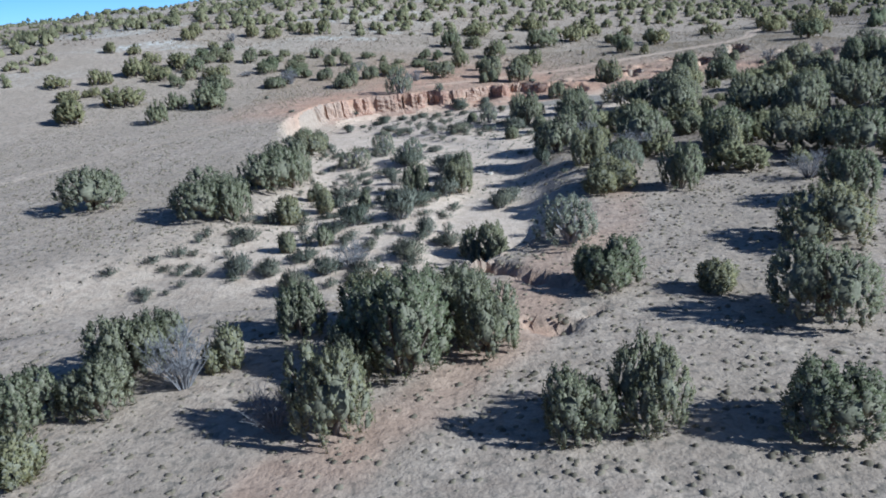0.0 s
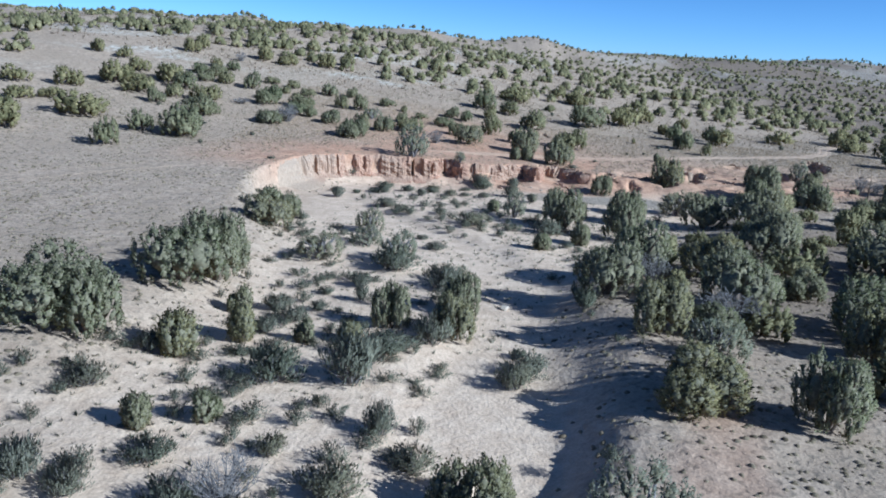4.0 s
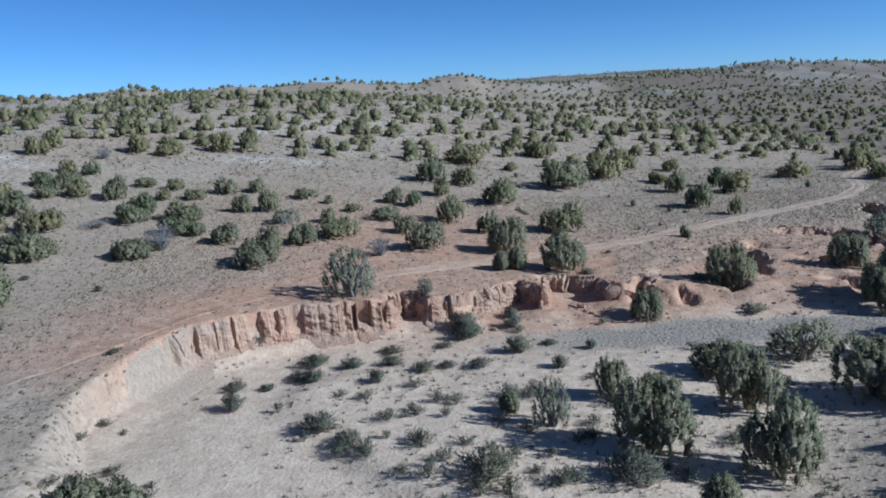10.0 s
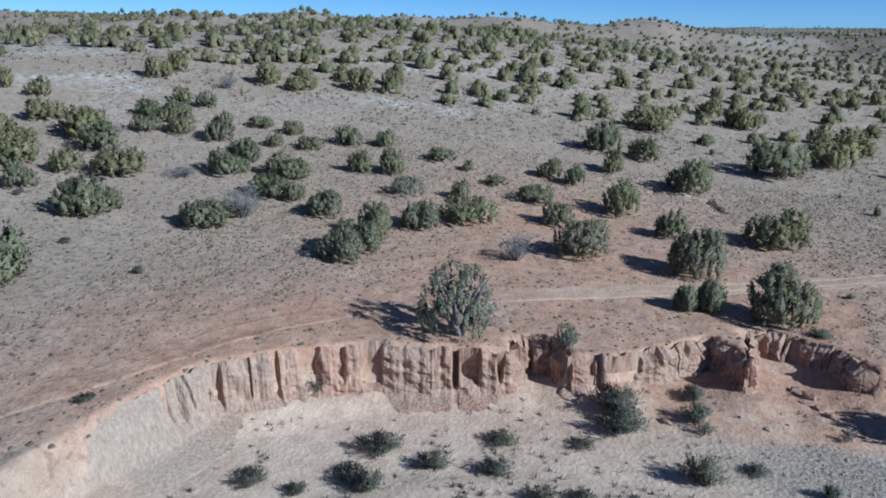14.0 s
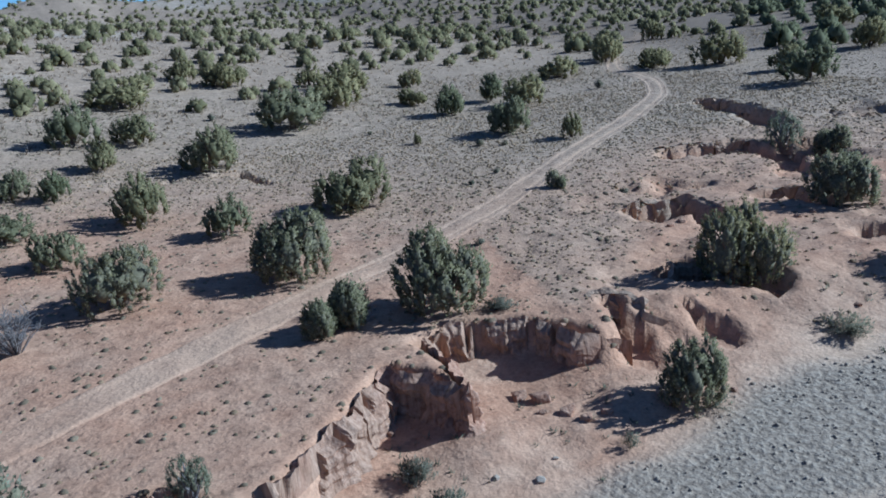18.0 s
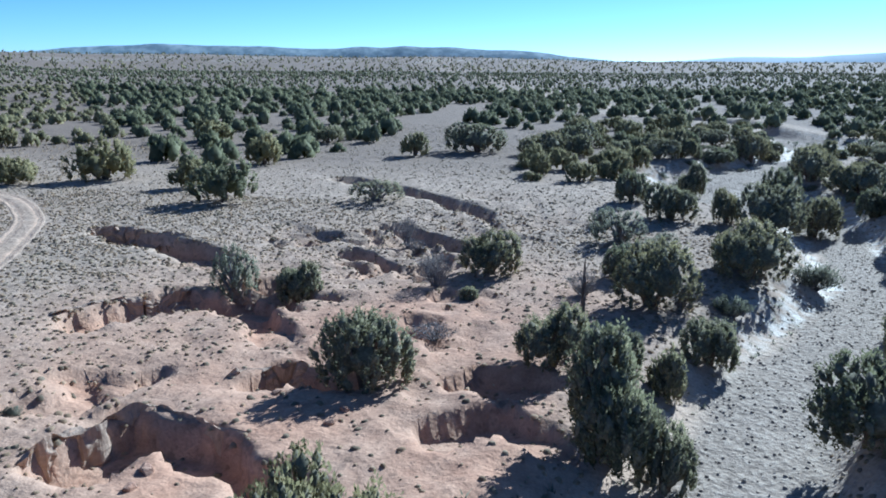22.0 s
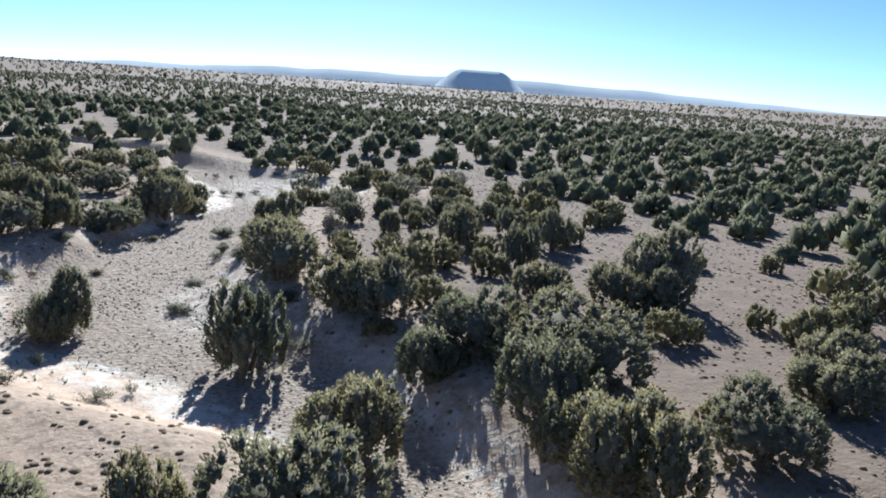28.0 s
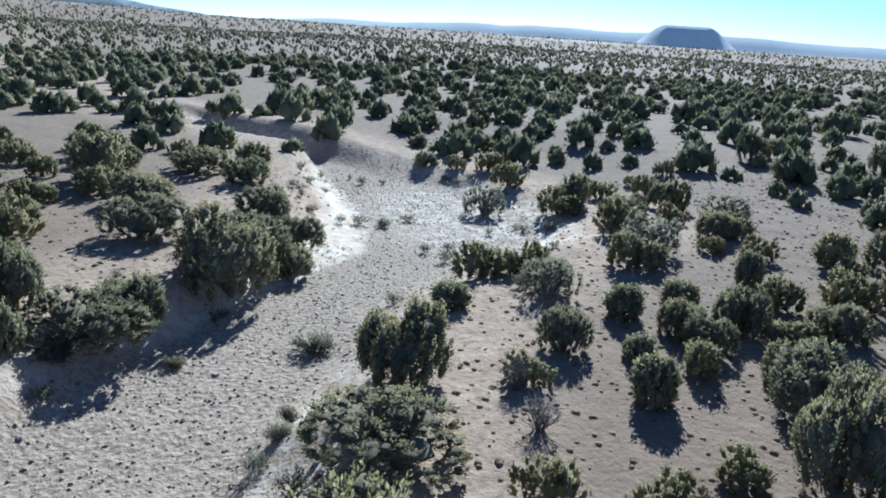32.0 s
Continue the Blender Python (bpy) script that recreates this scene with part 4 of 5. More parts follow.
SMALL = [juniper_meshes(150 + k, JUNIPER, tufts_=80, count=26, leaf=0.23, domes=1 + k % 2, girth=0.28, low=0.0, sides=5, rings=2, solid=0.66) for k in range(3)]
AWAY = [juniper_meshes(140 + k, JUNIPER, limbs=2, tufts_=100, count=20, leaf=0.17, domes=3 + k % 3, girth=0.2, sides=4, rings=2, solid=0.72) for k in range(6)]
WOODS = [woody(crown_form(160 + k, tufts_=84, count=13, leaf=0.19, domes=2 + k % 3, girth=0.21, sides=4, rings=2, solid=0.75)) for k in range(8)]
SAGES = [bush_meshes(200 + k, 46, 8, SAGE) for k in range(4)]
BARES = [bare_meshes(220 + k) for k in range(3)]


def ground_word(x, y):
    z, sand, red, low, dt, dw, litter = cover(x, y)
    if low > 0.5:
        return "on pale sand beside the dry wash"
    if red > 0.35:
        return "on bare red earth"
    if dt < 4:
        return "beside the two-rut track"
    return "on dry grassy ground" if y < 165 else "on the stony slope"


def tree(x, y, r, h, grey=False):
    far = y > 158 or x > 160 or (x < -32 and y > 90)
    h = min(h, 1.7 * r + 0.7)
    kinds = GREY if grey else AWAY if far else SMALL if r < 1.15 else TALL if h > 1.75 * r and h > 3.6 else BROAD if r > 2.4 else NEAR
    size = "large spreading" if r > 2.9 else "tall upright" if h > 1.9 * r else "small young" if r < 1.1 else "rounded"
    label = f"{size} {'grey-green thinning' if grey else 'olive-green'} juniper {ground_word(x, y)}"
    t = plant("juniper", kinds[int(rng.integers(len(kinds)))], label, "tree", "junipers")
    t.matrix_basis = stand(x, y, rng.uniform(0, 360), r / 1.5, h / 2.6)
    return t


JUNIPERS_A = [(-5.0, 27.4, 1.88, 3.82), (-2.3, 32.3, 2.47, 4.65), (1.7, 33.4, 1.68, 3.90), (-7.7, 37.6, 1.46, 2.86), (-15.7, 31.4, 1.61, 2.59), (-19.1, 30.8, 1.79, 2.62), (-17.0, 26.3, 1.11, 1.94), (7.0, 25.7, 1.51, 3.35), (4.3, 25.4, 1.47, 2.78), (12.9, 23.9, 1.95, 2.46), (8.8, 40.0, 1.99, 2.57), (3.0, 53.0, 1.77, 3.85), (13.9, 37.7, 1.07, 1.60), (21.9, 43.1, 2.82, 3.24), (17.3, 33.2, 2.66, 3.70), (-4.1, 37.3, 1.98, 2.96), (-0.3, 36.4, 2.07, 3.16), (-4.3, 31.9, 1.38, 2.75), (0.7, 38.8, 1.76, 2.49), (-15.5, 34.8, 1.87, 3.04), (-14.8, 36.8, 1.65, 2.25), (-11.0, 34.4, 0.98, 2.22), (-32.5, 73.9, 3.30, 4.07), (-20.0, 66.2, 3.33, 3.92)]
JUNIPERS_B = [(-16.1, 76.1, 3.06, 3.94), (18.9, 58.7, 1.64, 4.72), (13.3, 60.2, 2.33, 2.64), (14.0, 70.5, 1.94, 3.31), (12.6, 78.6, 2.41, 3.68), (20.9, 75.7, 2.85, 4.05), (25.3, 67.0, 1.74, 3.36), (31.7, 66.8, 2.91, 3.78), (34.9, 64.2, 2.89, 3.75), (35.8, 85.7, 3.45, 4.36), (38.4, 81.4, 2.80, 4.86), (45.1, 82.7, 3.53, 5.06), (51.4, 81.0, 3.91, 5.14), (41.9, 66.8, 2.92, 3.66), (36.2, 55.3, 1.62, 2.09), (27.6, 50.6, 2.05, 3.63), (-15.1, 80.4, 2.26, 3.60), (-15.6, 101.1, 2.26, 3.07), (2.2, 71.5, 1.30, 3.88), (-1.8, 72.1, 1.21, 3.02), (-10.1, 68.6, 0.85, 2.53), (-11.6, 73.4, 0.80, 1.79), (-13.0, 66.1, 1.13, 2.40), (-17.6, 65.9, 1.85, 3.59)]
JUNIPERS_C = [(-9.0, 58.8, 0.80, 1.56), (-11.8, 57.7, 0.71, 1.57), (21.3, 83.9, 2.76, 3.45), (28.5, 91.6, 2.90, 4.00), (27.1, 71.8, 2.40, 3.40), (26.4, 79.6, 1.58, 2.12), (20.5, 109.4, 1.92, 3.72), (-55.9, 125.3, 2.92, 4.04), (-51.8, 138.3, 3.82, 3.43), (-41.1, 121.3, 1.92, 3.36), (-35.7, 131.8, 2.87, 3.55), (-41.4, 133.2, 1.91, 2.88), (-57.5, 162.7, 3.23, 3.69), (-51.9, 158.6, 3.11, 2.81), (-62.0, 155.3, 2.36, 3.08), (-59.9, 145.3, 1.71, 1.71), (-63.3, 142.6, 2.19, 1.87), (-69.1, 152.6, 2.63, 2.56), (-47.0, 153.5, 1.50, 2.45), (-38.5, 149.2, 2.36, 3.22), (-46.5, 165.8, 2.15, 3.17), (-31.7, 164.4, 2.08, 2.53), (-25.6, 159.2, 1.99, 2.11)]
JUNIPERS_D = [(-27.8, 151.9, 2.36, 1.60), (-14.1, 147.4, 2.24, 2.59), (-45.3, 178.7, 1.75, 2.29), (-54.9, 196.0, 1.95, 2.85), (2.4, 75.6, 1.31, 3.26), (-4.0, 69.4, 0.76, 1.26), (-14.6, 78.1, 2.36, 4.99), (-6.6, 69.0, 0.64, 1.60), (17.5, 70.5, 1.69, 2.09), (14.7, 62.9, 1.73, 1.90), (13.0, 104.9, 2.23, 4.14), (13.0, 112.9, 1.16, 2.74), (18.3, 101.1, 1.97, 4.28), (21.3, 115.4, 1.97, 2.27), (13.7, 97.9, 0.92, 2.01), (9.8, 95.2, 0.86, 1.52), (28.7, 109.2, 2.81, 3.49), (33.0, 106.8, 3.03, 3.92), (32.2, 99.0, 2.52, 3.57), (16.0, 84.3, 2.41, 4.19), (-15.0, 96.1, 2.44, 2.89), (-15.4, 83.9, 1.40, 1.87), (6.2, 111.9, 0.68, 1.32)]
JUNIPERS_E = [(15.5, 111.7, 1.15, 1.75), (-14.8, 145.7, 1.80, 2.08), (-27.9, 150.0, 2.02, 2.10), (-37.6, 150.8, 2.03, 2.00), (-45.8, 158.9, 1.71, 2.37), (-40.8, 159.7, 2.71, 2.70), (-35.8, 134.2, 2.84, 4.13), (-19.3, 155.9, 1.71, 2.23), (-23.0, 158.9, 1.11, 1.87), (-25.7, 165.4, 2.53, 2.50), (-31.8, 168.2, 2.21, 2.70), (-13.6, 152.0, 1.35, 3.12), (-10.4, 155.3, 1.65, 2.42), (-6.6, 159.1, 2.63, 2.39), (-8.0, 165.7, 1.16, 1.95), (-19.5, 170.1, 1.40, 2.40), (-16.2, 171.0, 1.56, 2.90), (-0.8, 168.3, 2.21, 1.70), (3.6, 152.8, 2.41, 3.17), (1.6, 161.3, 1.63, 2.32), (7.9, 167.3, 2.05, 3.50), (3.4, 175.9, 1.30, 2.19)]
JUNIPERS_F = [(0.5, 177.7, 1.48, 2.21), (-8.5, 175.9, 0.82, 1.25), (-5.0, 172.2, 1.40, 1.14), (-11.9, 178.5, 1.84, 1.54), (-23.2, 179.7, 1.73, 2.32), (-19.0, 181.2, 1.39, 2.01), (-26.8, 176.3, 1.52, 1.60), (-30.5, 181.1, 1.43, 1.71), (-30.8, 175.6, 1.02, 1.65), (-34.8, 181.9, 1.64, 1.37), (16.2, 179.6, 2.70, 3.87), (12.4, 192.0, 2.28, 2.91), (8.0, 183.7, 1.58, 2.72), (7.0, 193.4, 2.68, 4.06), (11.8, 161.1, 1.65, 2.63), (12.3, 150.7, 2.26, 3.64), (21.2, 161.2, 2.79, 3.40), (10.5, 142.6, 0.85, 1.75), (12.2, 142.8, 0.97, 2.19), (16.7, 141.7, 2.33, 3.85), (28.6, 192.3, 4.26, 4.36), (37.9, 201.3, 3.44, 3.66), (15.0, 210.9, 3.99, 3.34), (31.1, 222.1, 2.48, 3.36)]
JUNIPERS_G = [(-45.7, 174.4, 1.78, 1.90), (-41.9, 175.3, 1.77, 2.38), (-37.0, 174.6, 1.72, 3.22), (-50.4, 169.4, 2.77, 3.32), (-57.4, 172.9, 2.23, 2.50), (-55.0, 164.4, 2.06, 1.94), (-48.2, 179.4, 1.69, 2.03), (-45.1, 181.4, 1.70, 2.04), (-43.8, 186.5, 1.57, 2.13), (-54.3, 200.7, 1.81, 2.67), (-63.2, 180.8, 1.63, 2.39), (-69.0, 182.0, 1.69, 2.49), (-40.9, 201.5, 2.18, 3.25), (-47.2, 187.0, 1.40, 1.94), (-28.1, 206.1, 2.19, 3.26), (-24.4, 211.7, 1.83, 3.42), (-35.6, 201.3, 2.57, 2.48), (53.3, 210.2, 1.83, 2.50), (46.3, 197.1, 1.94, 2.00), (45.8, 187.1, 1.93, 3.22), (54.1, 191.1, 1.75, 3.26), (43.6, 173.2, 2.20, 3.43)]
JUNIPERS_H = [(54.6, 184.9, 2.97, 3.43), (72.5, 200.5, 3.69, 3.06), (46.1, 166.7, 1.06, 2.33), (34.6, 154.9, 0.73, 1.29), (30.3, 223.4, 2.50, 3.06), (26.8, 229.2, 2.60, 3.19), (41.4, 217.9, 2.06, 3.04), (30.6, 201.3, 1.72, 1.96), (92.2, 211.7, 2.45, 3.81), (87.0, 196.5, 2.63, 2.30), (117.4, 226.2, 2.36, 4.04), (90.1, 186.7, 3.78, 4.40), (80.1, 166.2, 3.14, 3.84), (35.3, 176.6, 0.41, 1.08), (57.6, 148.3, 1.56, 2.38), (41.3, 126.7, 1.22, 2.99)]
JUNIPERS_I = [(87.3, 174.3, 2.06, 2.97), (84.1, 193.4, 2.25, 2.88), (88.8, 208.4, 2.54, 4.11), (109.1, 176.9, 2.89, 3.98), (137.5, 200.7, 3.78, 3.62), (131.1, 152.6, 4.96, 4.25), (122.8, 160.1, 2.18, 3.39), (138.8, 180.0, 3.08, 2.94), (129.1, 142.8, 3.95, 3.49), (58.6, 137.8, 0.60, 0.96), (66.4, 121.3, 2.69, 3.45), (51.7, 116.0, 1.43, 3.34), (49.5, 128.8, 1.26, 1.97)]
JUNIPERS_J = [(60.2, 111.3, 2.52, 4.60), (72.7, 105.7, 3.15, 3.80), (90.5, 101.1, 3.69, 3.65), (66.3, 104.9, 2.22, 4.30), (91.9, 129.1, 1.81, 3.01), (83.0, 121.2, 1.23, 3.85), (63.4, 110.9, 2.68, 5.27), (56.1, 113.9, 2.48, 3.10), (80.3, 106.5, 2.21, 3.52), (94.6, 107.0, 1.84, 2.61), (105.4, 107.4, 2.36, 2.98), (111.7, 109.4, 2.80, 3.85), (87.4, 105.6, 2.28, 3.47), (81.1, 99.7, 2.57, 2.94), (128.7, 137.7, 2.32, 3.18)]
JUNIPERS_K = [(122.8, 132.1, 1.86, 2.37), (129.6, 126.1, 2.99, 2.80), (136.6, 117.8, 2.89, 2.34), (68.7, 105.5, 1.99, 3.21), (100.4, 90.4, 2.19, 2.58), (103.6, 94.4, 1.94, 2.08), (86.4, 88.2, 2.14, 2.70), (115.3, 108.8, 2.37, 3.53), (93.1, 103.1, 1.79, 2.24), (83.6, 106.2, 1.98, 2.81), (71.4, 107.0, 1.96, 3.27), (67.5, 107.7, 2.35, 3.86), (64.0, 107.1, 2.23, 4.40), (67.6, 101.6, 1.61, 3.72), (84.0, 91.7, 2.16, 2.57), (99.0, 88.8, 1.95, 2.79), (100.6, 95.5, 1.42, 1.79)]
JUNIPERS_L = [(125.3, 131.9, 2.30, 2.72), (145.0, 112.1, 3.26, 4.87), (140.8, 138.1, 3.41, 3.89), (109.3, 122.5, 1.97, 3.86), (101.4, 114.3, 2.31, 4.51), (103.5, 106.2, 2.54, 3.32), (96.0, 104.0, 2.70, 3.19), (110.8, 91.4, 1.58, 3.80), (119.6, 92.1, 1.80, 3.69), (101.2, 86.9, 2.86, 4.88), (116.8, 84.4, 1.86, 3.61), (132.2, 122.8, 1.88, 4.18), (134.6, 128.2, 2.36, 3.06), (139.0, 116.6, 1.94, 2.54), (167.5, 122.8, 2.63, 3.92), (154.6, 108.1, 2.24, 2.29), (150.8, 117.3, 2.77, 2.53), (161.0, 131.1, 2.99, 3.04), (137.3, 101.0, 1.07, 1.27), (125.8, 95.6, 0.99, 1.99), (132.8, 90.5, 1.16, 1.85), (132.6, 87.2, 1.39, 2.28), (131.5, 82.4, 1.63, 1.89)]
JUNIPERS_M = [(165.6, 82.5, 1.85, 2.98), (180.7, 54.2, 2.01, 3.94), (175.2, 40.2, 2.49, 4.04), (141.1, 69.6, 2.30, 2.90), (123.3, 84.5, 1.59, 2.71), (136.5, 131.0, 1.92, 2.92), (149.5, 108.5, 1.63, 2.40), (138.1, 121.5, 1.59, 3.70), (134.0, 120.6, 0.80, 2.14), (129.0, 105.0, 1.98, 3.20), (123.4, 106.9, 2.96, 1.82), (131.4, 97.2, 1.27, 1.94), (135.1, 92.4, 1.02, 1.68), (136.7, 88.2, 1.11, 1.48), (131.0, 90.3, 1.51, 1.77), (134.9, 85.6, 1.41, 1.42), (129.8, 94.1, 1.02, 1.45), (127.0, 88.6, 1.30, 1.70), (124.0, 89.5, 2.14, 2.65), (139.9, 81.9, 0.90, 2.12), (150.0, 77.5, 1.72, 2.01), (156.7, 82.0, 1.82, 2.13), (164.1, 84.2, 2.47, 2.26)]
JUNIPERS_N = [(172.5, 115.4, 2.82, 2.34), (159.8, 118.2, 2.35, 2.36), (157.1, 109.8, 2.24, 2.24), (174.2, 122.7, 2.91, 2.42), (168.0, 111.0, 2.41, 2.21), (31.5, 136.1, 2.35, 4.50), (45.6, 139.6, 2.20, 3.40), (49.3, 131.7, 1.85, 2.90), (49.0, 126.5, 1.10, 2.20), (64.6, 137.7, 2.05, 2.70), (59.8, 127.3, 2.60, 3.70), (65.4, 129.2, 1.25, 2.10), (53.6, 124.3, 1.60, 2.20), (69.5, 121.3, 2.00, 2.90), (84.2, 125.6, 2.30, 3.00), (80.5, 118.0, 2.90, 3.70), (90.2, 112.9, 2.40, 3.60), (44.5, 119.4, 2.30, 3.30), (21.3, 130.2, 1.40, 2.60), (149.5, 111.6, 3.20, 2.90), (44.3, 211.5, 3.60, 4.00), (42.2, 128.8, 2.40, 4.90)]
GREY_JUNIPERS_A = [(8.2, 48.0, 2.32, 3.00), (-8.8, 87.1, 2.17, 2.26), (-6.2, 99.5, 1.58, 2.42), (28.2, 117.4, 2.81, 2.96), (16.2, 75.6, 1.24, 1.75), (16.3, 66.8, 1.91, 2.38), (8.4, 109.3, 1.30, 3.00), (12.3, 84.9, 1.14, 1.98), (-5.6, 92.9, 1.60, 1.75), (-2.6, 87.1, 1.83, 2.74), (-4.2, 133.7, 2.56, 4.24), (-13.4, 164.7, 2.01, 1.85), (2.3, 133.5, 0.81, 1.39), (56.8, 152.2, 1.59, 3.08), (85.4, 152.9, 2.90, 2.08), (110.3, 123.6, 1.35, 2.35), (68.4, 127.5, 1.60, 1.80), (111.4, 122.5, 1.58, 2.32), (167.5, 90.1, 2.15, 2.60), (138.5, 95.1, 1.63, 2.11)]
GREY_JUNIPERS_B = [(71.5, 126.6, 1.50, 1.70), (68.5, 128.5, 1.50, 1.80), (81.0, 131.2, 1.30, 1.60), (155.0, 73.7, 2.30, 2.14), (140.0, 94.5, 1.87, 1.66), (146.7, 84.7, 2.48, 2.43), (75.5, 129.6, 2.30, 2.40)]
SAGE_BUSHES_A = [(-2.6, 85.4, 1.86, 1.69), (0.8, 70.1, 1.28, 1.81), (-3.1, 63.8, 1.72, 2.53), (-7.1, 63.5, 1.53, 1.77), (-8.2, 51.5, 1.08, 1.28), (-10.0, 48.7, 1.03, 1.71), (-1.1, 58.5, 0.79, 1.53), (-2.6, 53.1, 1.40, 1.22), (5.3, 64.9, 0.98, 1.49), (-9.3, 74.4, 0.92, 1.07), (-14.4, 65.9, 0.83, 1.17), (-15.5, 61.0, 1.14, 1.02), (-12.2, 52.1, 0.96, 1.18), (-14.5, 52.8, 0.98, 1.57), (-5.5, 56.1, 0.67, 0.95), (0.5, 55.8, 1.15, 1.01), (10.8, 76.4, 0.81, 1.36), (-10.3, 55.0, 1.08, 0.94), (1.3, 81.0, 1.46, 1.81), (-1.9, 68.0, 2.16, 1.01), (-7.9, 72.4, 0.97, 1.00), (-6.9, 78.4, 0.63, 0.55), (-4.2, 76.9, 0.53, 1.22), (-4.7, 80.2, 0.81, 1.06)]
SAGE_BUSHES_B = [(6.1, 66.7, 1.45, 1.26), (5.9, 69.3, 0.52, 0.60), (-9.1, 70.2, 0.80, 1.00), (10.7, 77.9, 0.79, 1.55), (3.5, 103.4, 1.94, 1.28), (1.7, 83.5, 1.85, 1.60), (0.3, 94.2, 1.00, 0.68), (-1.0, 98.0, 0.63, 0.45), (5.3, 128.7, 1.42, 1.27), (9.5, 130.3, 0.87, 1.09), (-2.2, 119.1, 0.63, 0.95), (-1.0, 123.4, 0.93, 0.69), (-6.8, 120.8, 0.77, 0.96), (-11.9, 116.9, 0.86, 1.15), (-5.7, 112.1, 1.35, 0.96), (-4.0, 109.6, 0.87, 0.77), (5.4, 120.5, 0.77, 0.69), (11.1, 119.0, 0.63, 0.96), (10.9, 101.9, 1.56, 1.36), (5.3, 130.5, 1.47, 1.49), (-7.1, 124.4, 1.17, 0.93), (-4.1, 123.4, 0.91, 0.79), (-0.9, 126.5, 0.97, 0.55), (-7.9, 121.7, 1.04, 0.56)]
SAGE_BUSHES_C = [(-12.5, 120.7, 0.90, 0.61), (-10.1, 120.2, 0.59, 0.51), (8.9, 124.3, 1.09, 1.30), (1.2, 120.7, 0.86, 0.74), (3.1, 121.3, 0.72, 0.46), (11.7, 125.6, 0.73, 0.40), (3.2, 126.7, 0.81, 0.40), (14.6, 123.8, 0.48, 0.78), (-31.6, 127.8, 0.36, 0.69), (-35.9, 142.9, 0.45, 0.46), (-27.6, 138.6, 0.40, 0.59), (-45.8, 151.5, 0.44, 0.67), (-42.6, 154.7, 0.88, 1.00), (-20.7, 120.9, 0.48, 0.42), (30.9, 130.0, 1.30, 0.65), (18.7, 139.9, 0.82, 0.56), (9.7, 132.7, 0.74, 0.91), (30.8, 160.5, 0.26, 0.40), (23.3, 148.4, 0.34, 0.40), (33.9, 161.6, 0.27, 0.43), (40.2, 169.1, 0.31, 0.40), (38.7, 171.0, 0.47, 0.60), (37.8, 151.3, 0.42, 0.40), (67.2, 186.3, 0.55, 1.00)]
SAGE_BUSHES_D = [(34.0, 184.3, 0.24, 0.46), (22.3, 200.4, 0.47, 0.78), (69.6, 116.7, 1.67, 1.61), (60.0, 122.8, 1.03, 1.08), (108.8, 110.1, 1.01, 0.73), (137.3, 107.8, 1.16, 0.91), (135.9, 114.3, 0.56, 0.50), (124.1, 119.8, 0.59, 0.45), (119.7, 113.5, 0.80, 0.40), (127.4, 109.9, 0.56, 0.64), (134.7, 118.9, 1.27, 0.94), (129.5, 121.8, 0.83, 0.73), (112.8, 115.7, 0.89, 0.64), (129.3, 109.4, 0.46, 0.67)]
BARE_BUSHES_A = [(-12.5, 32.7, 1.48, 3.21), (-7.5, 28.0, 1.39, 2.00), (28.1, 57.2, 1.73, 2.14), (-6.4, 52.2, 1.38, 2.04), (19.0, 71.7, 2.26, 2.42), (16.3, 81.5, 1.50, 2.40), (-25.7, 153.0, 1.82, 2.99), (-1.6, 149.7, 1.63, 2.18), (-44.8, 195.8, 1.27, 2.08), (-47.4, 170.2, 1.39, 1.66), (-35.5, 161.9, 1.81, 1.07), (70.4, 144.5, 0.98, 1.40), (60.6, 140.3, 1.25, 2.42), (51.8, 138.1, 1.24, 0.92), (63.4, 141.1, 1.23, 2.11), (72.2, 145.7, 0.85, 2.72), (59.5, 125.5, 1.26, 1.78), (61.1, 131.2, 1.11, 1.66), (110.0, 102.2, 0.86, 1.97), (114.1, 98.5, 0.76, 2.44), (124.3, 100.9, 0.82, 1.41), (127.6, 100.7, 0.57, 1.62)]

GREYS = GREY_JUNIPERS_A + GREY_JUNIPERS_B
JUNIPERS = JUNIPERS_A + JUNIPERS_B + JUNIPERS_C + JUNIPERS_D + JUNIPERS_E + JUNIPERS_F + JUNIPERS_G + JUNIPERS_H + JUNIPERS_I + JUNIPERS_J + JUNIPERS_K + JUNIPERS_L + JUNIPERS_M + JUNIPERS_N
ON_THE_HILL = [row for row in JUNIPERS if row[1] > 196 or row[0] < -50]
survey(JUNIPERS + GREYS + SAGE_BUSHES_A + SAGE_BUSHES_B + SAGE_BUSHES_C + SAGE_BUSHES_D + BARE_BUSHES_A)
for row in JUNIPERS:
    if row not in ON_THE_HILL:
        tree(*row)
for row in GREYS:
    tree(*row, grey=True)
for x, y, r, h in SAGE_BUSHES_A + SAGE_BUSHES_B + SAGE_BUSHES_C + SAGE_BUSHES_D:
    b = plant("sage_bush", SAGES[int(rng.integers(4))], f"low grey-green sage bush {ground_word(x, y)}", "bush", "sage bushes")
    b.matrix_basis = stand(x, y, rng.uniform(0, 360), r / 0.8, h / 0.8)
for x, y, r, h in BARE_BUSHES_A:
    b = plant("bare_bush", BARES[int(rng.integers(3))], f"leafless silvery-grey bush {ground_word(x, y)}", "bush", "bare bushes")
    b.matrix_basis = stand(x, y, rng.uniform(0, 360), r / 1.0, h / 1.5)

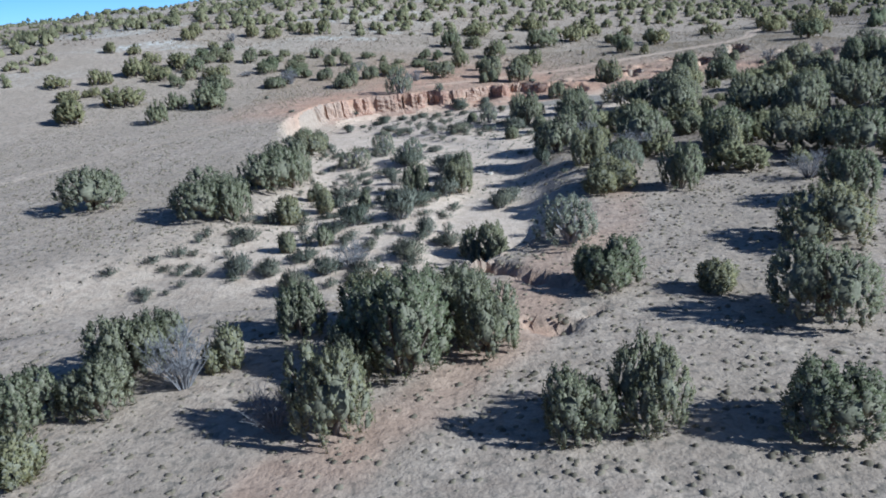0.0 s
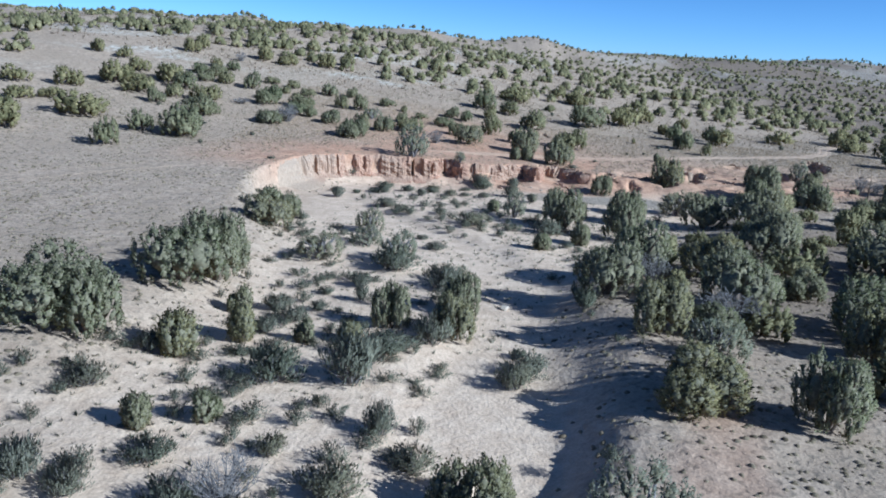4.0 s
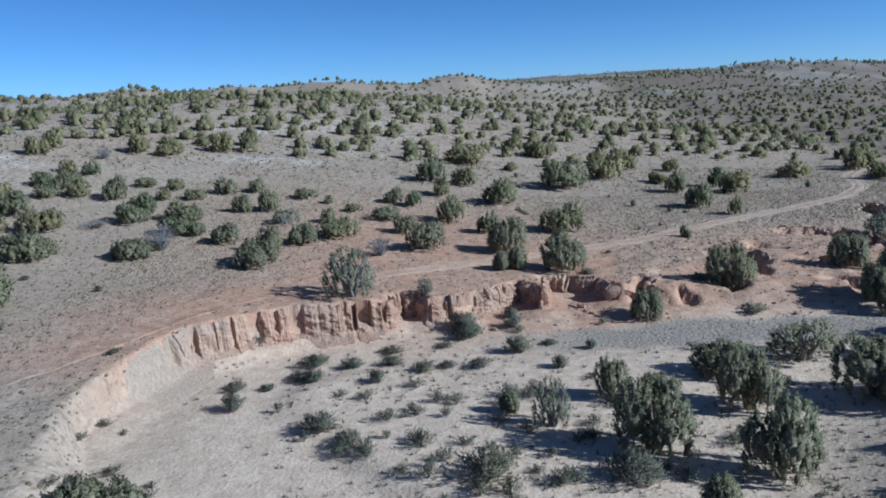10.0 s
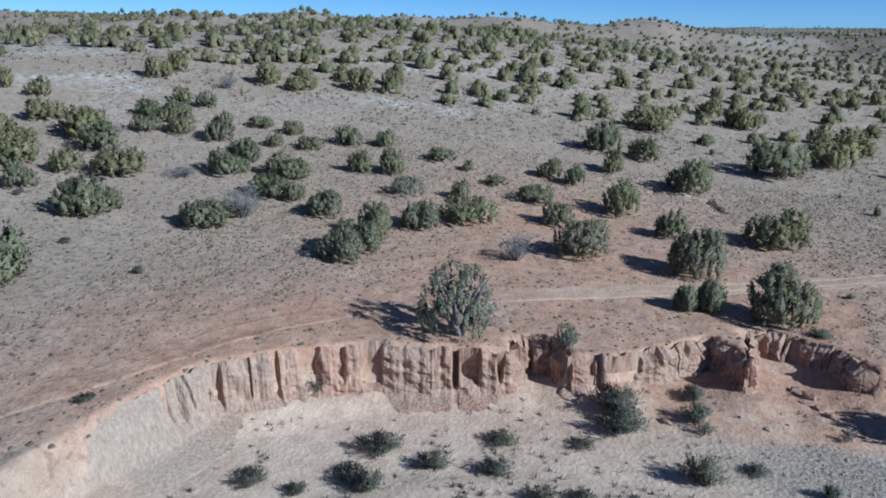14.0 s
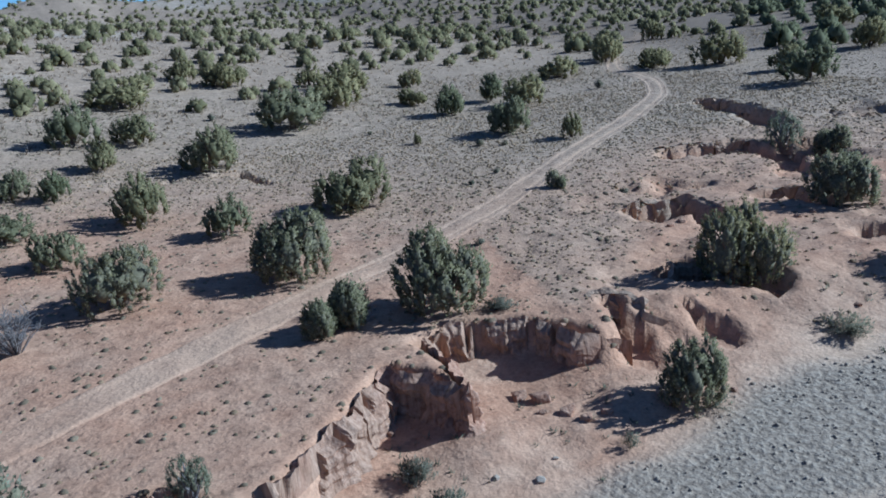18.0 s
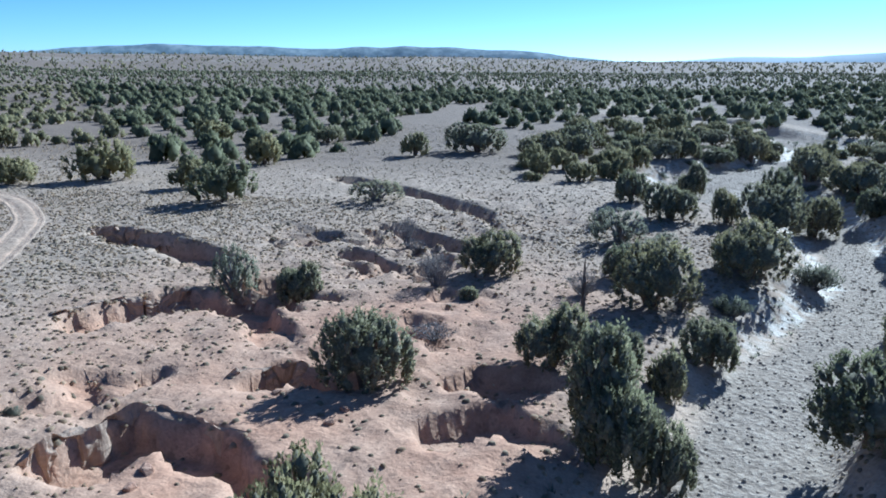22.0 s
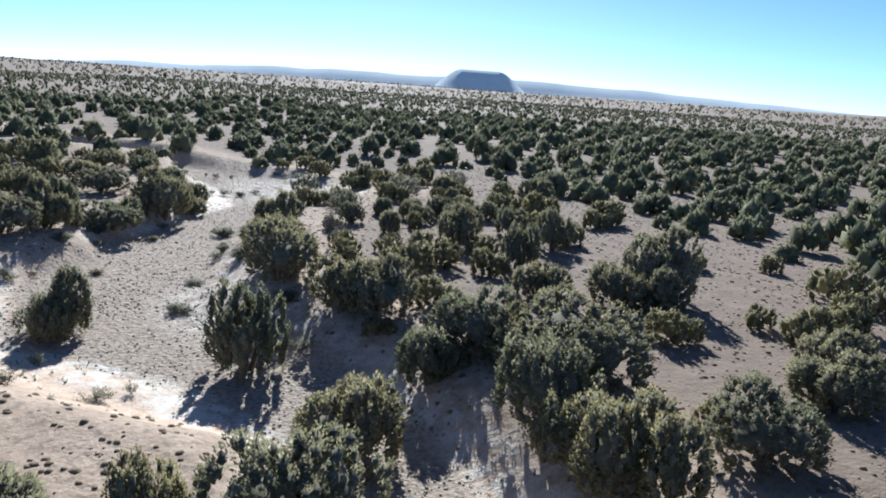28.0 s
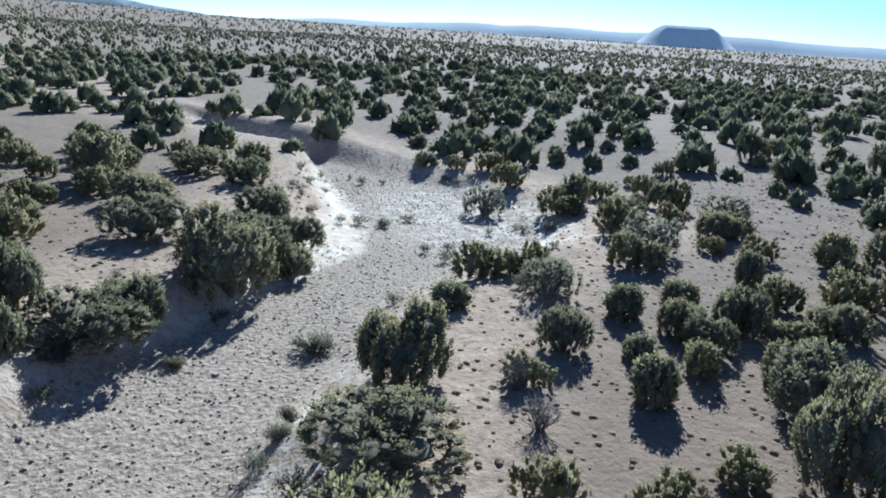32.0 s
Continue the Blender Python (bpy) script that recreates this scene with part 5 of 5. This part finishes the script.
snag = tagged(new("dead_tree"), "charred-looking dead juniper trunk with a few bare stubs", "tree")
part = new("trunk", mesh_of("trunk", *tube([(0, 0, -0.2), (0.05, 0.02, 0.9), (-0.04, 0.05, 1.8), (0.06, 0.0, 2.7), (0.02, 0.04, 3.3)], [0.17, 0.14, 0.11, 0.07, 0.02], 7), BARK, False))
part.parent = snag
for k, (foot, tip) in enumerate((((0.04, 0.02, 1.0), (0.7, 0.3, 1.5)), ((-0.04, 0.05, 1.8), (-0.6, 0.25, 2.4)), ((0.0, 0.03, 2.2), (0.35, -0.5, 2.8)), ((0.05, 0.02, 1.3), (-0.5, -0.4, 1.6)))):
    mid = tuple((a + b) / 2 + 0.06 * (-1) ** k for a, b in zip(foot, tip))
    part = new("limb", mesh_of("limb", *tube([foot, mid, tip], [0.05, 0.035, 0.01], 5), BARK, False))
    part.parent = snag
snag.matrix_basis = stand(57.0, 130.9, 40, 1.0, 1.0)

# ---- the trees between those, along the wash's south side and in the east woods ----
def scatter(bounds, cell, share, seed, keep):
    rng = np.random.default_rng(seed)
    gx, gy = np.meshgrid(np.arange(bounds[0], bounds[1], cell), np.arange(bounds[2], bounds[3], cell))
    px, py = (g.ravel() + rng.uniform(-0.45, 0.45, g.size) * cell for g in (gx, gy))
    ok = share(px / PLAN, py / PLAN) > rng.uniform(0, 1, px.size)
    for x, y in zip(px[ok], py[ok]):
        r = rng.uniform(0.9, 2.3)
        if all(math.hypot(a - x, b - y) > c * 0.8 + r * 0.8 for a, b, c, _ in keep):
            keep.append((round(float(x), 1), round(float(y), 1), r, r * rng.uniform(1.0, 1.4)))
    return keep


def dry(x, y):
    """1 off the wash and the track, in plan units."""
    _, sand, _, low, dt, _, _ = land(x * PLAN, y * PLAN)
    return (low < 0.3) * (sand < 0.1) * (dt > 1.8)


def near_share(x, y):
    east = (x > 10) & (x < 34) & (y > 35) & (y < 68)
    south = (x >= 28) & (x < 104) & (y > 40) & (y < 66)
    north = (x > 60) & (x < 114) & (y > 68) & (y < 84)
    bank = along(x, y, RIM_SOUTH_EAST)[0] < 4
    return (0.8 * east + (0.5 + 0.6 * rough(x, y, 9, 82)) * south + 0.95 * north * (y > 0.2 * (110 - x) + 68)
            + 0.8 * bank * (x > 56)) * dry(x, y)


ALL = JUNIPERS + GREYS
known = len(ALL)
ALL = scatter((16, 185, 60, 145), 4.9, near_share, 51, list(ALL))


def planted(name, label, category, forms, mats, rows, seed):
    """Many plants of the given forms at rows of (x, y, z, width, height), in one mesh."""
    rng = np.random.default_rng(seed)
    rows = np.asarray(rows, float)
    pick, turn = rng.integers(len(forms), size=len(rows)), rng.uniform(0, 6.283, len(rows))
    verts, tris, quads, normals, tri_mat, quad_mat, at = [], [], [], [], [], [], 0
    for k, form in enumerate(forms):
        mine = rows[pick == k]
        if not len(mine):
            continue
        c, s = np.cos(turn[pick == k])[:, None], np.sin(turn[pick == k])[:, None]
        v, nor = form["v"], form["nor"]
        verts.append(np.stack([mine[:, :1] + mine[:, 3:4] * (v[:, 0] * c - v[:, 1] * s), mine[:, 1:2] + mine[:, 3:4] * (v[:, 0] * s + v[:, 1] * c), mine[:, 2:3] + mine[:, 4:5] * v[:, 2]], 2).reshape(-1, 3))
        normals.append(np.stack([nor[:, 0] * c - nor[:, 1] * s, nor[:, 0] * s + nor[:, 1] * c, np.broadcast_to(nor[:, 2], (len(mine), len(nor)))], 2).reshape(-1, 3))
        step = (at + np.arange(len(mine)) * len(v))[:, None, None]
        tris.append((form["tris"][None] + step).reshape(-1, 3))
        quads.append((form["quads"][None] + step).reshape(-1, 4))
        bark = form.get("bark", 0)
        tri_mat.append(np.zeros(len(tris[-1]), int))
        quad_mat.append(np.tile(np.arange(len(form["quads"])) >= len(form["quads"]) - bark, len(mine)).astype(int))
        at += len(v) * len(mine)
    me = quick_mesh(name, np.concatenate(verts), [np.concatenate(tris), np.concatenate(quads)], mats, True, np.concatenate(normals), np.concatenate(tri_mat + quad_mat))
    return tagged(new(name, me), label, category, kind="stuff")


def joined_woods(name, label, rows, seed):
    """Junipers at (x, y, radius, height), crowns and trunks in one mesh."""
    survey(rows)
    planted(name, label, "woods", WOODS, [JUNIPER, BARK], [(x, y, height(x, y) - 0.05, r / 1.5, h / 2.6) for x, y, r, h in rows], seed)


joined_woods("streamside_woods", "olive-green junipers crowding the ground beside the wash", ALL[known:], 61)
joined_woods("slope_woods", "dark green junipers dotted up the hill slope", ON_THE_HILL, 62)

# ---- low scrub on the sand inside the wash's bends ----
def scrub_form(seed, stems=22, leaves=6):
    """A low round bush of twigs and small sprays."""
    rng = np.random.default_rng(seed)
    a, q = rng.uniform(0, 6.283, stems), np.sqrt(rng.uniform(0, 1, stems))
    tip = np.stack([0.8 * q * np.cos(a), 0.8 * q * np.sin(a), 0.8 * (1 - 0.5 * q * q) * rng.uniform(0.75, 1.0, stems)], 1)
    at = (tip[:, None, :] * np.linspace(0.45, 1.0, 4)[None, :, None]).reshape(-1, 3)
    out = np.repeat(np.stack([np.cos(a), np.sin(a), 0 * a + 0.5], 1) * (0.3 + q)[:, None], 4, 0)
    v, f = sprays(rng, at, out, leaves, 0.16, 0.026, 0.9, 0.45)
    nor = sprays.normals
    side = np.stack([-np.sin(a), np.cos(a), 0 * a], 1) * 0.016
    w = np.stack([tip * 0.1 - side, tip * 0.1 + side, tip], 1).reshape(-1, 3)
    w[0::3, 2] = w[1::3, 2] = -0.05
    return dict(v=np.concatenate([v, w]), tris=np.arange(len(w)).reshape(-1, 3) + len(v), quads=np.asarray(f), nor=np.concatenate([nor, unit(w + np.array([0, 0, 0.3]))]))


def low_scrub():
    rng = np.random.default_rng(71)
    forms = [scrub_form(240 + k) for k in range(5)]
    x, y = rng.uniform(-26, 190, 5200), rng.uniform(44, 140, 5200)
    c = land(x, y)
    west = (x < 14) * (y < 118)
    east = (x > 100) * (x < 185)
    bar = blob(x, y, 166, 97, 14, 8)
    ok = c[3] * (1 - c[1] * (1 - 0.7 * bar)) * (c[5] > 0.2 - 6.0 * east) * (0.7 * west + 0.45 * east + 0.06) * (0.9 + 0.9 * rough(x, y, 8, 97)) > rng.uniform(0, 1, 5200)
    n = int(ok.sum())
    planted("low_scrub", "low grey-green scrub dotted over pale sand", "scrub", forms, [SAGE, TWIG], np.stack([x[ok], y[ok], c[0][ok], rng.uniform(0.35, 1.15, n), rng.uniform(0.4, 1.05, n)], 1), 72)


low_scrub()

# ---- the woods that nobody could count ----
def far_form(rng, tufts_, count, sides, rings):
    """A juniper far off, one metre in radius: a broken mound of tufts."""
    a = np.arange(tufts_) * 2.4 + rng.uniform(-0.5, 0.5, tufts_)
    z = (np.arange(tufts_) + 0.5) / tufts_
    q = 0.62 * np.sqrt(np.clip(1.05 - z, 0, 1)) * rng.uniform(0.75, 1.2, tufts_)
    at = np.stack([q * np.cos(a), q * np.sin(a), 0.22 + 0.62 * z], 1)
    out = unit(at * np.array([1, 1, 0.8]) - np.array([0, 0, 0.1]))
    axis = unit(out * 0.4 + np.array([0, 0, 0.9]) + rng.normal(0, 0.15, (tufts_, 3)))
    g = 0.34 * rng.uniform(0.7, 1.25, (tufts_, 1))
    v, tris, quads, nor = tufted(rng, at, out, axis, g, g * rng.uniform(1.0, 1.5, (tufts_, 1)), count, 0.22, sides, rings, 1.0)
    return dict(v=v / np.array([1.05, 1.05, 1.15]), tris=tris, quads=quads, nor=nor)


def far_woods(name, label, cell, inside, size, tufts_, count, seed, sides=5, rings=2, shrink=0.0):
    """Junipers scattered on a jittered grid where inside(x, y) allows, all in one mesh."""
    rng = np.random.default_rng(seed)
    forms = [far_form(rng, tufts_, count, sides, rings) for _ in range(8)]
    x0, x1, y0, y1 = inside.bounds
    gx, gy = np.meshgrid(np.arange(x0, x1, cell), np.arange(y0, y1, cell))
    px = gx.ravel() + rng.uniform(-0.48, 0.48, gx.size) * cell
    py = gy.ravel() + rng.uniform(-0.48, 0.48, gx.size) * cell
    ok = inside(px, py) > rng.uniform(0, 1, px.size)
    px, py = px[ok], py[ok]
    r = size * rng.uniform(0.55, 1.3, len(px)) * (1 - shrink * np.clip((np.hypot(px, py - 94) - 150) / 230, 0, 1))
    free = np.ones(len(px), bool)
    for x, y, w, _ in ALL:
        free &= np.hypot(px - x, py - y) > w + r * 0.8
    px, py, r = px[free], py[free], r[free]
    return planted(name, label, "woods", forms, [JUNIPER], np.stack([px, py, land(px, py)[0] - 0.15, r, r * rng.uniform(0.85, 1.35, len(r))], 1), seed)


class Zone:
    def __init__(self, bounds, share):
        self.bounds, self.share = bounds, share

    def __call__(self, x, y):
        return self.share(x / PLAN, y / PLAN)


def hill_share(x, y):
    r, az = np.hypot(x, y - 55), np.degrees(np.arctan2(-x, y - 55))
    p = 0.8 + 0.5 * rough(x, y, 16, 81, 2) - 0.15 * smooth((r - 150) / 60) + 0.5 * smooth((r - 110) / 60) * (az < -14)
    listed = (y < 121) & (x > -46) & (x < 30)
    gap = (x >= 22) & (x < 75) & (y < 137 - 0.1 * x) & (y > 82)
    return p * (~listed) * (~gap) * (r > 50) * (r < 262) * (az > -48) * (az < 75) * dry(x, y)


def plain_share(x, y):
    """East of the hill, both sides of the wash."""
    r, az = np.hypot(x, y - 55), np.degrees(np.arctan2(-x, y - 55))
    p = 0.85 + 0.75 * rough(x, y, 17, 83, 2)
    open_ = (x < 100) & (y > 76) & (y < 100) | (x < 58) & (y > 66)
    strip = (np.abs(y - 79 - 0.02 * (x - 100)) < 4) & (x > 96) & (x < 122) | (np.abs(y - 100 - 0.12 * (x - 100)) < 3.5) & (x < 150)
    near = (x < 36) & (y < 70) | (x < 106) & (y > 38) & (y < 86)
    return p * (~open_) * (~strip) * (~near) * (az <= -48) * (az > -178) * (r < 215) * dry(x, y)


def beyond_share(x, y):
    r, az = np.hypot(x, y - 55), np.degrees(np.arctan2(-x, y - 55))
    p = 0.62 + 0.95 * rough(x, y, 40, 85, 3) + 0.4 * (az < -14)
    return p * (r >= 262 - 47 * (az < -48)) * (r < 560) * (az < 60) * (az > -165)


def farthest_share(x, y):
    r, az = np.hypot(x, y - 55), np.degrees(np.arctan2(-x, y - 55))
    p = 0.8 + 0.7 * rough(x, y, 110, 87, 2)
    return p * (r >= 560) * (r < 1500) * (az < 40) * (az > -145)


far_woods("hillside_woods", "scattered dark green junipers all over the hillside", 5.1, Zone((-420, 330, 70, 545), hill_share), 1.85, 8, 9, 301, 4, 1, shrink=0.42)
far_woods("valley_woods", "dense dark green junipers on the flats along the wash", 5.6, Zone((10, 380, -190, 400), plain_share), 2.15, 10, 9, 302, 4, 1)
far_woods("distant_woods", "dark juniper woods on the distant slopes", 9.0, Zone((-900, 980, -500, 1050), beyond_share), 2.1, 3, 0, 303, 4, 1)
far_woods("farthest_woods", "dark juniper woods under the horizon", 31.0, Zone((-1700, 2600, -1600, 2600), farthest_share), 4.6, 2, 0, 304, 4, 1)

# ---- dry grass and small twiggy growth ----
def clumps(name, label, count, bounds, share, mat, wide, tall, seed, sides=6):
    """Low rounded grass clumps, each an uneven little mound."""
    rng = np.random.default_rng(seed)
    x, y = rng.uniform(bounds[0], bounds[1], count), rng.uniform(bounds[2], bounds[3], count)
    found = land(x, y)
    ok = share(x, y, found) > rng.uniform(0, 1, count)
    x, y, z = x[ok], y[ok], found[0][ok]
    n = len(x)
    size = rng.uniform(0.4, 1.3, n) * rng.uniform(0.7, 1.15, n)
    a = np.arange(sides) * 2 * math.pi / sides + rng.uniform(0, 6.283, (n, 1))
    r = wide * size[:, None] * rng.uniform(0.6, 1.3, (n, sides))
    top = tall * size[:, None] * rng.uniform(0.5, 1.15, (n, sides))
    ring = np.stack([x[:, None] + r * np.cos(a), y[:, None] + r * np.sin(a), (z - 0.05)[:, None] + 0 * r], 2)
    crown = np.stack([x[:, None] + 0.62 * r * np.cos(a), y[:, None] + 0.62 * r * np.sin(a), z[:, None] + top], 2)
    v = np.concatenate([ring, crown], 1).reshape(-1, 3)
    q = np.arange(sides)
    wall = np.stack([q, (q + 1) % sides, (q + 1) % sides + sides, q + sides], 1)
    step = (np.arange(n) * 2 * sides)[:, None, None]
    quads = (wall[None] + step).reshape(-1, 4)
    caps = (np.array([(0, k, k + 1) for k in range(1, sides - 1)])[None] + sides + step).reshape(-1, 3)
    return tagged(new(name, quick_mesh(name, v, [quads, caps], [mat])), label, "grass", kind="stuff")


def tufts(name, label, count, bounds, share, mat, blades, tall, wide, seed):
    rng = np.random.default_rng(seed)
    x = rng.uniform(bounds[0], bounds[1], count)
    y = rng.uniform(bounds[2], bounds[3], count)
    cover = land(x, y)
    ok = share(x, y, cover) > rng.uniform(0, 1, count)
    x, y, z = x[ok], y[ok], cover[0][ok]
    n = len(x)
    p = np.repeat(np.stack([x, y, z - 0.02], 1), blades, 0)
    size = np.repeat(rng.uniform(0.45, 1.3, n), blades)
    a = rng.uniform(0, 6.283, n * blades)
    lean = rng.uniform(0.3, 1.6, n * blades)
    d = np.stack([np.cos(a) * lean, np.sin(a) * lean, np.ones(n * blades)], 1)
    d *= (tall * size * rng.uniform(0.6, 1.1, n * blades))[:, None]
    side = np.stack([-np.sin(a), np.cos(a), np.zeros(n * blades)], 1) * (wide * size)[:, None]
    foot = p + np.stack([np.cos(a), np.sin(a), 0 * a], 1) * (0.25 * tall * size)[:, None]
    v = np.stack([foot - side, foot + side, foot + d], 1).reshape(-1, 3)
    up = np.repeat(np.stack([np.cos(a) * 0.5, np.sin(a) * 0.5, np.ones(n * blades)], 1) / math.sqrt(1.25), 3, 0)
    me = quick_mesh(name, v, [facing(v, np.arange(len(v)).reshape(-1, 3), up)], [mat], True, up)
    return tagged(new(name, me), label, "grass", kind="stuff")


clumps("bunch_grass", "straw-coloured bunch grass dotted over dry earth", 165000, (-60, 175, 18, 215),
       lambda x, y, c: (1 - c[3]) * (1 - 0.6 * c[2]) * (c[4] > 0.8) * (0.6 + 0.6 * rough(x, y, 9, 91)) * (1 - 0.45 * smooth((x - 85) / 30)), STRAW, 0.17, 0.065, 401)
clumps("flat_grass", "short dry grass in close small clumps on the flat above the wash", 64000, (-30, 84, 120, 186),
       lambda x, y, c: (1 - c[3]) * np.clip(1 - 0.9 * c[2], 0, 1) * (c[4] > 0.75) * (0.8 + 0.5 * rough(x, y, 7, 94)), STRAW, 0.15, 0.058, 405, 5)
clumps("sand_clods", "loose clods of grey sand strewn over the dry bed", 90000, (14, 190, 84, 138),
       lambda x, y, c: 0.75 * c[1] * (0.7 + 0.5 * rough(x, y, 5, 92)), CLOD, 0.095, 0.06, 404, 5)
tufts("twiggy_growth", "small grey twiggy plants on pale sand", 70000, (-45, 205, 30, 135),
      lambda x, y, c: c[3] * (1 - c[1]) * np.clip(0.3 + 0.9 * rough(x, y, 12, 93) + 0.35 * (np.hypot((x - 16) / 12, (y - 103) / 10) < 1), 0, 1), SAGE, 7, 0.2, 0.035, 402)
tufts("hill_grass", "sparse dry grass on the hillside", 26000, (-160, 130, 190, 340),
      lambda x, y, c: 0.6 + 0.5 * rough(x, y, 14, 95), STRAW, 4, 0.4, 0.09, 403)

# ---- loose stones and blocks of fallen earth: x, y, size ----
def stone_mesh(seed, mat, corners=22):
    """An angular block: the hull of a handful of points."""
    rng = np.random.default_rng(900 + seed)
    bm = bmesh.new()
    for p in rng.uniform(-0.5, 0.5, (corners, 3)) * np.array([1.0, 0.8, 0.55]):
        bm.verts.new(p)
    bmesh.ops.convex_hull(bm, input=bm.verts)
    loose = [v for v in bm.verts if not v.link_faces]
    bmesh.ops.delete(bm, geom=loose, context="VERTS")
    bmesh.ops.bevel(bm, geom=bm.edges[:], offset=0.03, segments=1, affect="EDGES")
    me = bpy.data.meshes.new("stone")
    bm.to_mesh(me)
    bm.free()
    me.materials.append(mat)
    return me


STONES = [stone_mesh(k, ROCK) for k in range(4)]
BLOCKS = [stone_mesh(10 + k, RED_WALL) for k in range(3)]
for name, kinds, label, rows in (
        ("stone", STONES, "pale weathered stone lying in the dry wash", [(41.2, 121.6, 0.63), (12.1, 131.1, 0.30), (14.5, 130.7, 0.26), (5.6, 78.4, 0.76), (134.8, 112.4, 0.33), (72.1, 112.9, 0.44), (71.9, 112.4, 0.37), (129.5, 119.2, 0.36), (6.1, 130.3, 0.49), (13.3, 130.1, 0.43)]),
        ("earth_block", BLOCKS, "fallen block of red earth below the gully wall", [(40.6, 139.3, 0.51), (41.9, 139.2, 0.47), (43.2, 142.8, 0.44), (16.9, 131.7, 0.65), (17.9, 131.6, 0.59), (15.9, 133.2, 0.46), (17.0, 132.8, 0.50), (34.2, 143.6, 0.56), (35.5, 143.8, 0.58), (9.3, 136.1, 0.48), (31.3, 133.8, 0.55), (33.1, 130.7, 0.40), (34.0, 128.5, 0.65), (10.3, 135.8, 0.39), (7.9, 130.1, 0.62), (16.0, 134.9, 0.83), (16.5, 134.2, 0.99), (16.7, 132.6, 0.80), (23.2, 129.8, 0.35), (23.4, 130.6, 0.36)])):
    for k, (x, y, r) in enumerate(rows):
        o = tagged(new(name, kinds[k % len(kinds)]), label, "rock", "loose blocks")
        o.matrix_basis = pose(x, y, height(x, y) + 0.12 * r, 0, 0, 77 * k) @ Matrix.Diagonal((r, r, r, 1))
